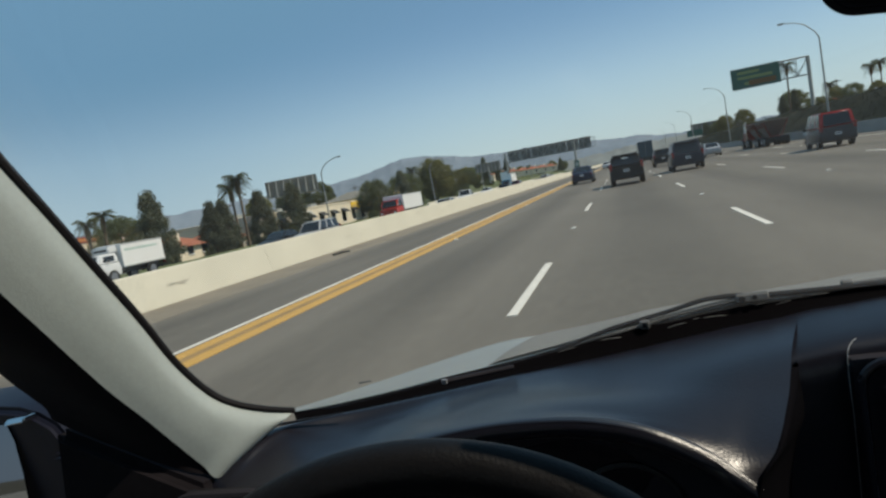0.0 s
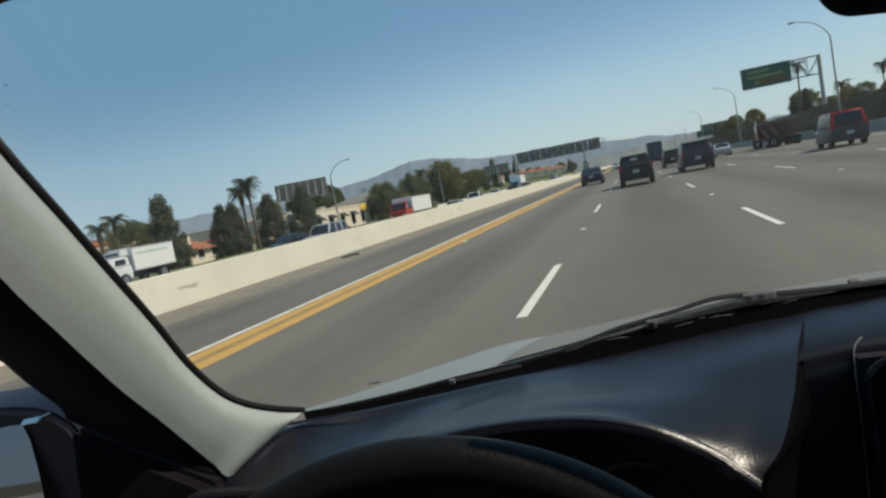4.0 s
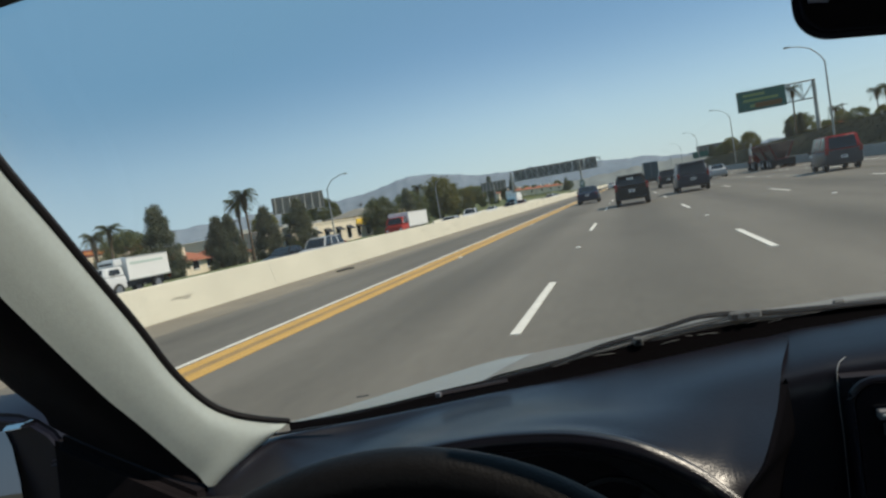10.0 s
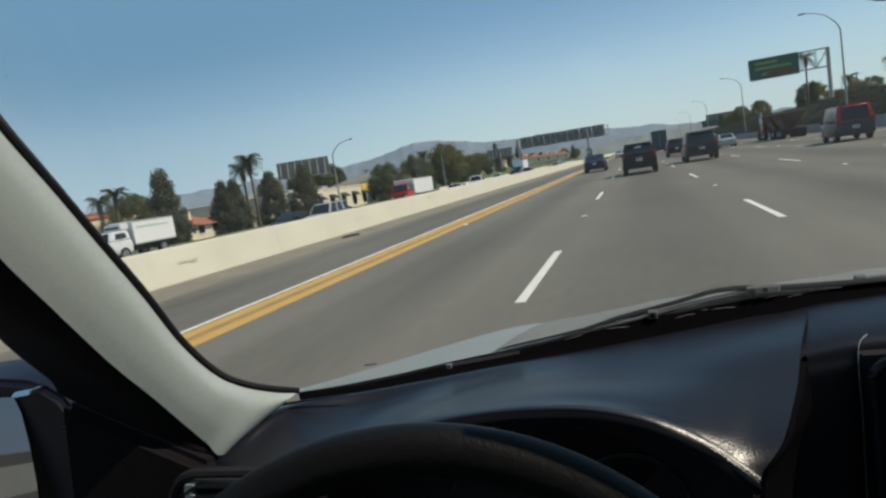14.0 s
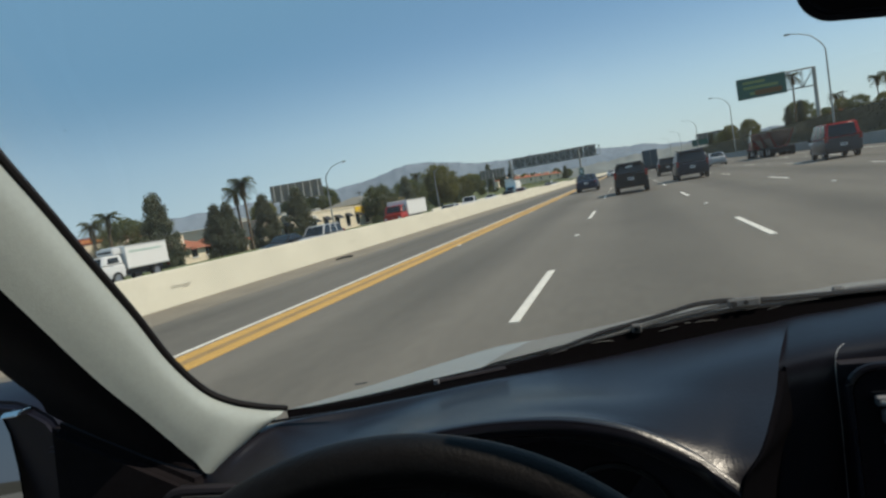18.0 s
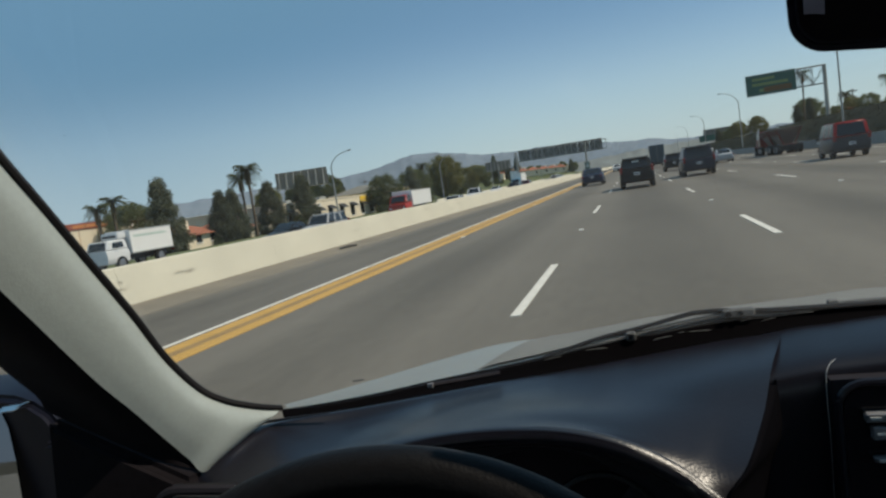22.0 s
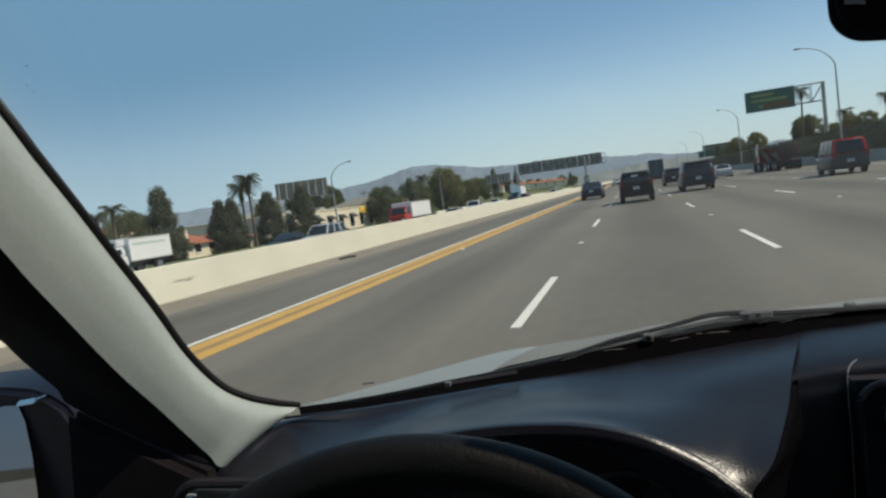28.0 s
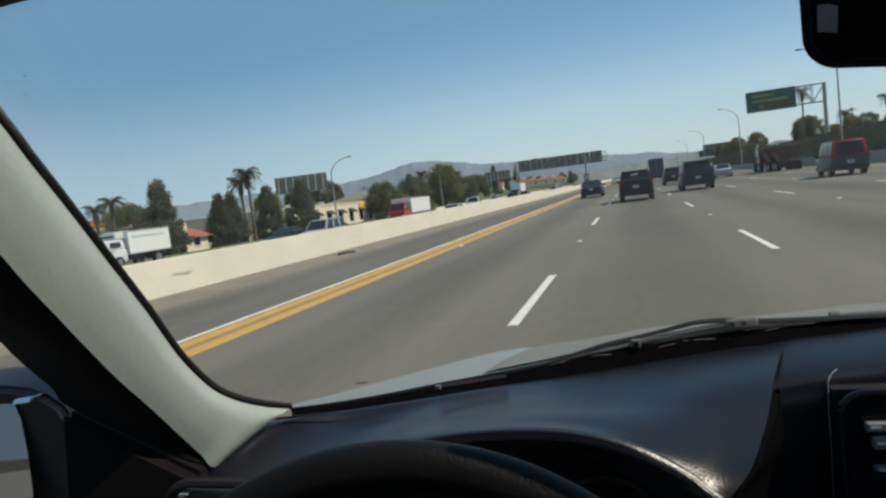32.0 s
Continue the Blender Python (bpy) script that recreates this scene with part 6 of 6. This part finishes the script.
def house(x, y, z, w, d, h, label, wall=M["stucco"], group="", turn=0):
    b = thing("house", pose(x, y, z, 0, 0, turn), label, "house", group)
    part("walls", box(-w / 2, w / 2, -d / 2, d / 2, -0.5, h, 0.02), wall, b)
    e = 0.5
    lo = [(-w / 2 - e, -d / 2 - e, h), (w / 2 + e, -d / 2 - e, h), (w / 2 + e, d / 2 + e, h), (-w / 2 - e, d / 2 + e, h)]
    hi = [(-0.3, -d / 4, h + w * 0.19), (0.3, -d / 4, h + w * 0.19), (0.3, d / 4, h + w * 0.19), (-0.3, d / 4, h + w * 0.19)]
    roof = part("roof", prism(lo, hi), M["roof_tile"], b, "red clay tile roof")
    part("chimney", box(w * 0.18, w * 0.18 + 0.7, -0.4, 0.5, h, h + w * 0.2 + 0.4, 0.03), wall, roof, "pale chimney")
    for k in range(3):
        win = part("window", box(w / 2 - 0.05, w / 2 + 0.04, -d / 2 + d * (k + 0.5) / 3 - 0.55, -d / 2 + d * (k + 0.5) / 3 + 0.55, 0.9, 2.1, 0.02), M["car_glass"], b, "dark window")
        part("sill", box(w / 2, w / 2 + 0.1, -d / 2 + d * (k + 0.5) / 3 - 0.65, -d / 2 + d * (k + 0.5) / 3 + 0.65, 0.8, 0.9), M["stucco_white"], win)
    for k in range(2):
        part("window", box(-w / 2 + w * (k + 0.5) / 2 - 0.5, -w / 2 + w * (k + 0.5) / 2 + 0.5, -d / 2 - 0.04, -d / 2 + 0.05, 0.9, 2.1, 0.02), M["car_glass"], b, "dark window")
    return b


house(-54, 66, -1.4, 7, 8, 1.9, "low house with a red tile roof behind the barrier")
house(-55, 76.5, -1.4, 6, 8, 1.8, "low house with a red tile roof behind the barrier")
for k in range(7):
    house(-68 + k * 3.2, 330 + 22 * k, 2.6, 9, 15, 3.0, "pale pink townhouse with a clay tile roof on the far slope", M["stucco"], "townhouses on the far slope", 8)
house(62, 222, 0.5, 16, 14, 5.0, "large cream house with tile roof beyond the bank", M["stucco"])

# ---- lamps, signs, boards ----
def street_lamp(x, y, z, h, arm, label, group):
    """A steel pole with a curved arm; arm is its reach, plus to the right."""
    t = thing("street_lamp", pose(x, y, z), label, "street lamp", group)
    part("pole", tube([(0, 0, 0), (0, 0, h * 0.5), (0, 0, h * 0.82)], [0.12, 0.095, 0.075], 10), M["steel"], t, smooth=True)
    part("base", tube([(0, 0, 0), (0, 0, 0.12)], 0.2, 10), M["concrete_grey"], t)
    part("arm", tube([(0, 0, h * 0.82), (arm * 0.12, 0, h * 0.88), (arm * 0.4, 0, h * 0.955), (arm * 0.75, 0, h * 0.99), (arm, 0, h)], [0.07, 0.06, 0.05, 0.045, 0.045], 8), M["steel"], t, smooth=True)
    head = part("lamp_head", box(min(arm, arm * 1.22), max(arm, arm * 1.22), -0.14, 0.14, h - 0.05, h + 0.1, 0.05, seg=2), M["steel"], t, "grey lamp head", smooth=True)
    part("lens", box(min(arm * 1.06, arm * 1.18), max(arm * 1.06, arm * 1.18), -0.1, 0.1, h - 0.08, h - 0.045), M["head"], head)
    return t


for y in (78, 128, 178, 228, 278):
    street_lamp(-37.6, y, LOW, 9.0, 2.6, "slim steel street lamp with a curved arm", "lamps beyond the opposite lanes")
for y in (76, 140, 205, 265, 325):
    street_lamp(20.9, y, 0.6, 11.5, -3.0, "slim steel street lamp reaching over the lanes", "lamps along the right wall")


def truss(parent, x0, x1, z0, z1, deep, bays, mat):
    """A box truss along x made of single chords, uprights and diagonals."""
    for y in (-deep / 2, deep / 2):
        for z in (z0, z1):
            part("chord", tube([(x0, y, z), (x1, y, z)], 0.07, 6), mat, parent)
        for k in range(bays + 1):
            x = x0 + (x1 - x0) * k / bays
            part("upright", tube([(x, y, z0), (x, y, z1)], 0.045, 5), mat, parent)
            if k < bays:
                xn = x0 + (x1 - x0) * (k + 1) / bays
                part("diagonal", tube([(x, y, z0 if k % 2 else z1), (xn, y, z1 if k % 2 else z0)], 0.04, 5), mat, parent)
    for k in range(bays + 1):
        x = x0 + (x1 - x0) * k / bays
        for z in (z0, z1):
            part("cross_bar", tube([(x, -deep / 2, z), (x, deep / 2, z)], 0.04, 5), mat, parent)


gantry = thing("sign_gantry", pose(0, 160, 0), "grey steel truss gantry carrying sign boards seen from behind", "sign gantry")
truss(gantry, -27.5, -5.4, 5.7, 7.9, 1.1, 16, M["steel"])
for k in range(7):
    part("sign_back", box(-26.6 + 2.9 * k, -23.8 + 2.9 * k, 0.62, 0.68, 5.6, 8.3, 0.02), M["sign_back"], gantry, "dull grey back of a sign board")
for x in (-27.2, -10.4):
    post = part("post", tube([(x, 0, LOW if x < -12 else 0), (x, 0, 7.9)], [0.28, 0.22], 12), M["steel"], gantry, smooth=True)
    part("footing", box(x - 0.5, x + 0.5, -0.8, 0.8, -0.05, 0.9, 0.05), M["concrete"], post, "concrete footing")
small = part("small_sign", box(-11.0, -9.8, -0.36, -0.30, 1.5, 3.1, 0.02), M["sign_green"], gantry, "small green sign on the post")
for k in range(3):
    part("lettering_bar", box(-10.8, -10.0, -0.375, -0.355, 2.6 - 0.35 * k, 2.75 - 0.35 * k), M["sign_white"], small)
part("walkway", box(-27, -7, -1.3, -0.6, 5.5, 5.56), M["steel"], gantry, "steel service walkway")

green = thing("overhead_sign", pose(0, 100, 0), "green freeway sign on a cantilever truss above the bank", "road sign")
truss(green, 16.2, 25.9, 8.2, 10.6, 0.9, 6, M["steel"])
part("post", tube([(25.8, 0, 0), (25.8, 0, 10.7)], [0.3, 0.22], 12), M["steel"], green, smooth=True)
board = part("sign_board", box(16.0, 22.2, -0.62, -0.52, 7.9, 10.75, 0.03), M["sign_green"], green, "green sign board with pale lettering")
part("border", tube([(16.08, -0.63, 7.98), (22.12, -0.63, 7.98), (22.12, -0.63, 10.67), (16.08, -0.63, 10.67)], 0.03, 5, closed=True), M["steel"], board)
for x0, x1, z in ((16.8, 19.6, 9.9), (16.8, 21.2, 9.2), (17.6, 20.8, 8.4)):
    part("lettering_bar", box(x0, x1, -0.65, -0.615, z, z + 0.36), paint("sign_letter", (0.2, 0.26, 0.1), 0.6), board, "unreadable faded lettering")
part("exit_panel", box(18.2, 21.6, -0.66, -0.625, 8.25, 8.95, 0.01), paint("sign_amber", (0.14, 0.075, 0.025), 0.6), board, "amber panel on the sign")

small_green = thing("guide_sign", pose(24, 230, 0), "small green guide sign far down the road", "road sign")
part("sign_board", box(-2.4, 2.4, -0.05, 0.05, 4.6, 6.6, 0.03), M["sign_green"], small_green)
for s in (-1.6, 1.6):
    part("post", tube([(s, 0.08, 0), (s, 0.08, 6.4)], 0.09, 8), M["steel"], small_green)


def billboard(x, y, z, w, h, foot, label, turn=0, back=True):
    b = thing("billboard", pose(x, y, z, 0, 0, turn), label, "billboard")
    part("pole", tube([(0, 0, 0), (0, 0, foot + h * 0.5)], 0.35, 12), M["steel"], b, smooth=True)
    part("board", box(-w / 2, w / 2, 0.3, 0.45, foot, foot + h, 0.03), M["sign_back"], b, "dark board")
    n = 7
    for k in range(n):
        x0 = -w / 2 + w * (k + 0.5) / n
        part("upright", tube([(x0, 0.18, foot - 0.2), (x0, 0.18, foot + h)], 0.09, 6), M["steel"], b)
        part("brace", tube([(x0, 0.15, foot + h * 0.9), (x0, -0.8, foot)], 0.06, 6), M["steel"], b)
    part("catwalk", box(-w / 2, w / 2, -0.9, 0.2, foot - 0.15, foot - 0.08), M["steel"], b, "steel catwalk")
    return b


billboard(-45.5, 228, 1.5, 9, 3.0, 4.3, "large billboard seen from behind on a steel pole", 18)
billboard(-66, 122, -1.5, 11, 3.4, 8.0, "large grey billboard on a pole behind the trees", 14)
billboard(40, 330, 0.0, 14, 4.5, 7.0, "distant billboard beside the road", -8)

tower = thing("sign_tower", pose(-46, 262, 1.8), "small white tower with a dark flat roof on the green slope", "tower")
part("shaft", box(-1.6, 1.6, -1.6, 1.6, 0, 3.2, 0.05), M["stucco_white"], tower)
part("roof", box(-2.2, 2.2, -2.2, 2.2, 4.2, 4.6, 0.05), M["black_trim"], tower)
for sx in (-1.4, 1.4):
    for sy in (-1.4, 1.4):
        part("post", tube([(sx, sy, 3.2), (sx, sy, 4.3)], 0.12, 6), M["black_trim"], tower)

# wooden poles with cross-arms beyond the buildings
for k, (x, y, h) in enumerate(((-62, 92, 7.5), (-64, 150, 8.5), (52, 180, 12), (56, 240, 12))):
    t = thing("utility_pole", pose(x, y, -1.6 if x < 0 else -0.8), "brown wooden utility pole with a cross-arm", "utility pole", "utility poles")
    part("pole", tube([(0, 0, 0), (0, 0, h)], [0.16, 0.11], 8), M["bark"], t)
    part("cross_arm", box(-1.1, 1.1, -0.06, 0.06, h - 0.6, h - 0.45), M["bark"], t)

# things lying on the shoulder
debris = thing("road_debris", pose(-9.2, 19.5, 0), "small dark scrap of rubber on the shoulder", "debris")
part("scrap", tube([(-0.2, -0.3, 0.03), (0.0, 0.0, 0.06), (0.1, 0.35, 0.03)], 0.035, 6), M["tyre"], debris)
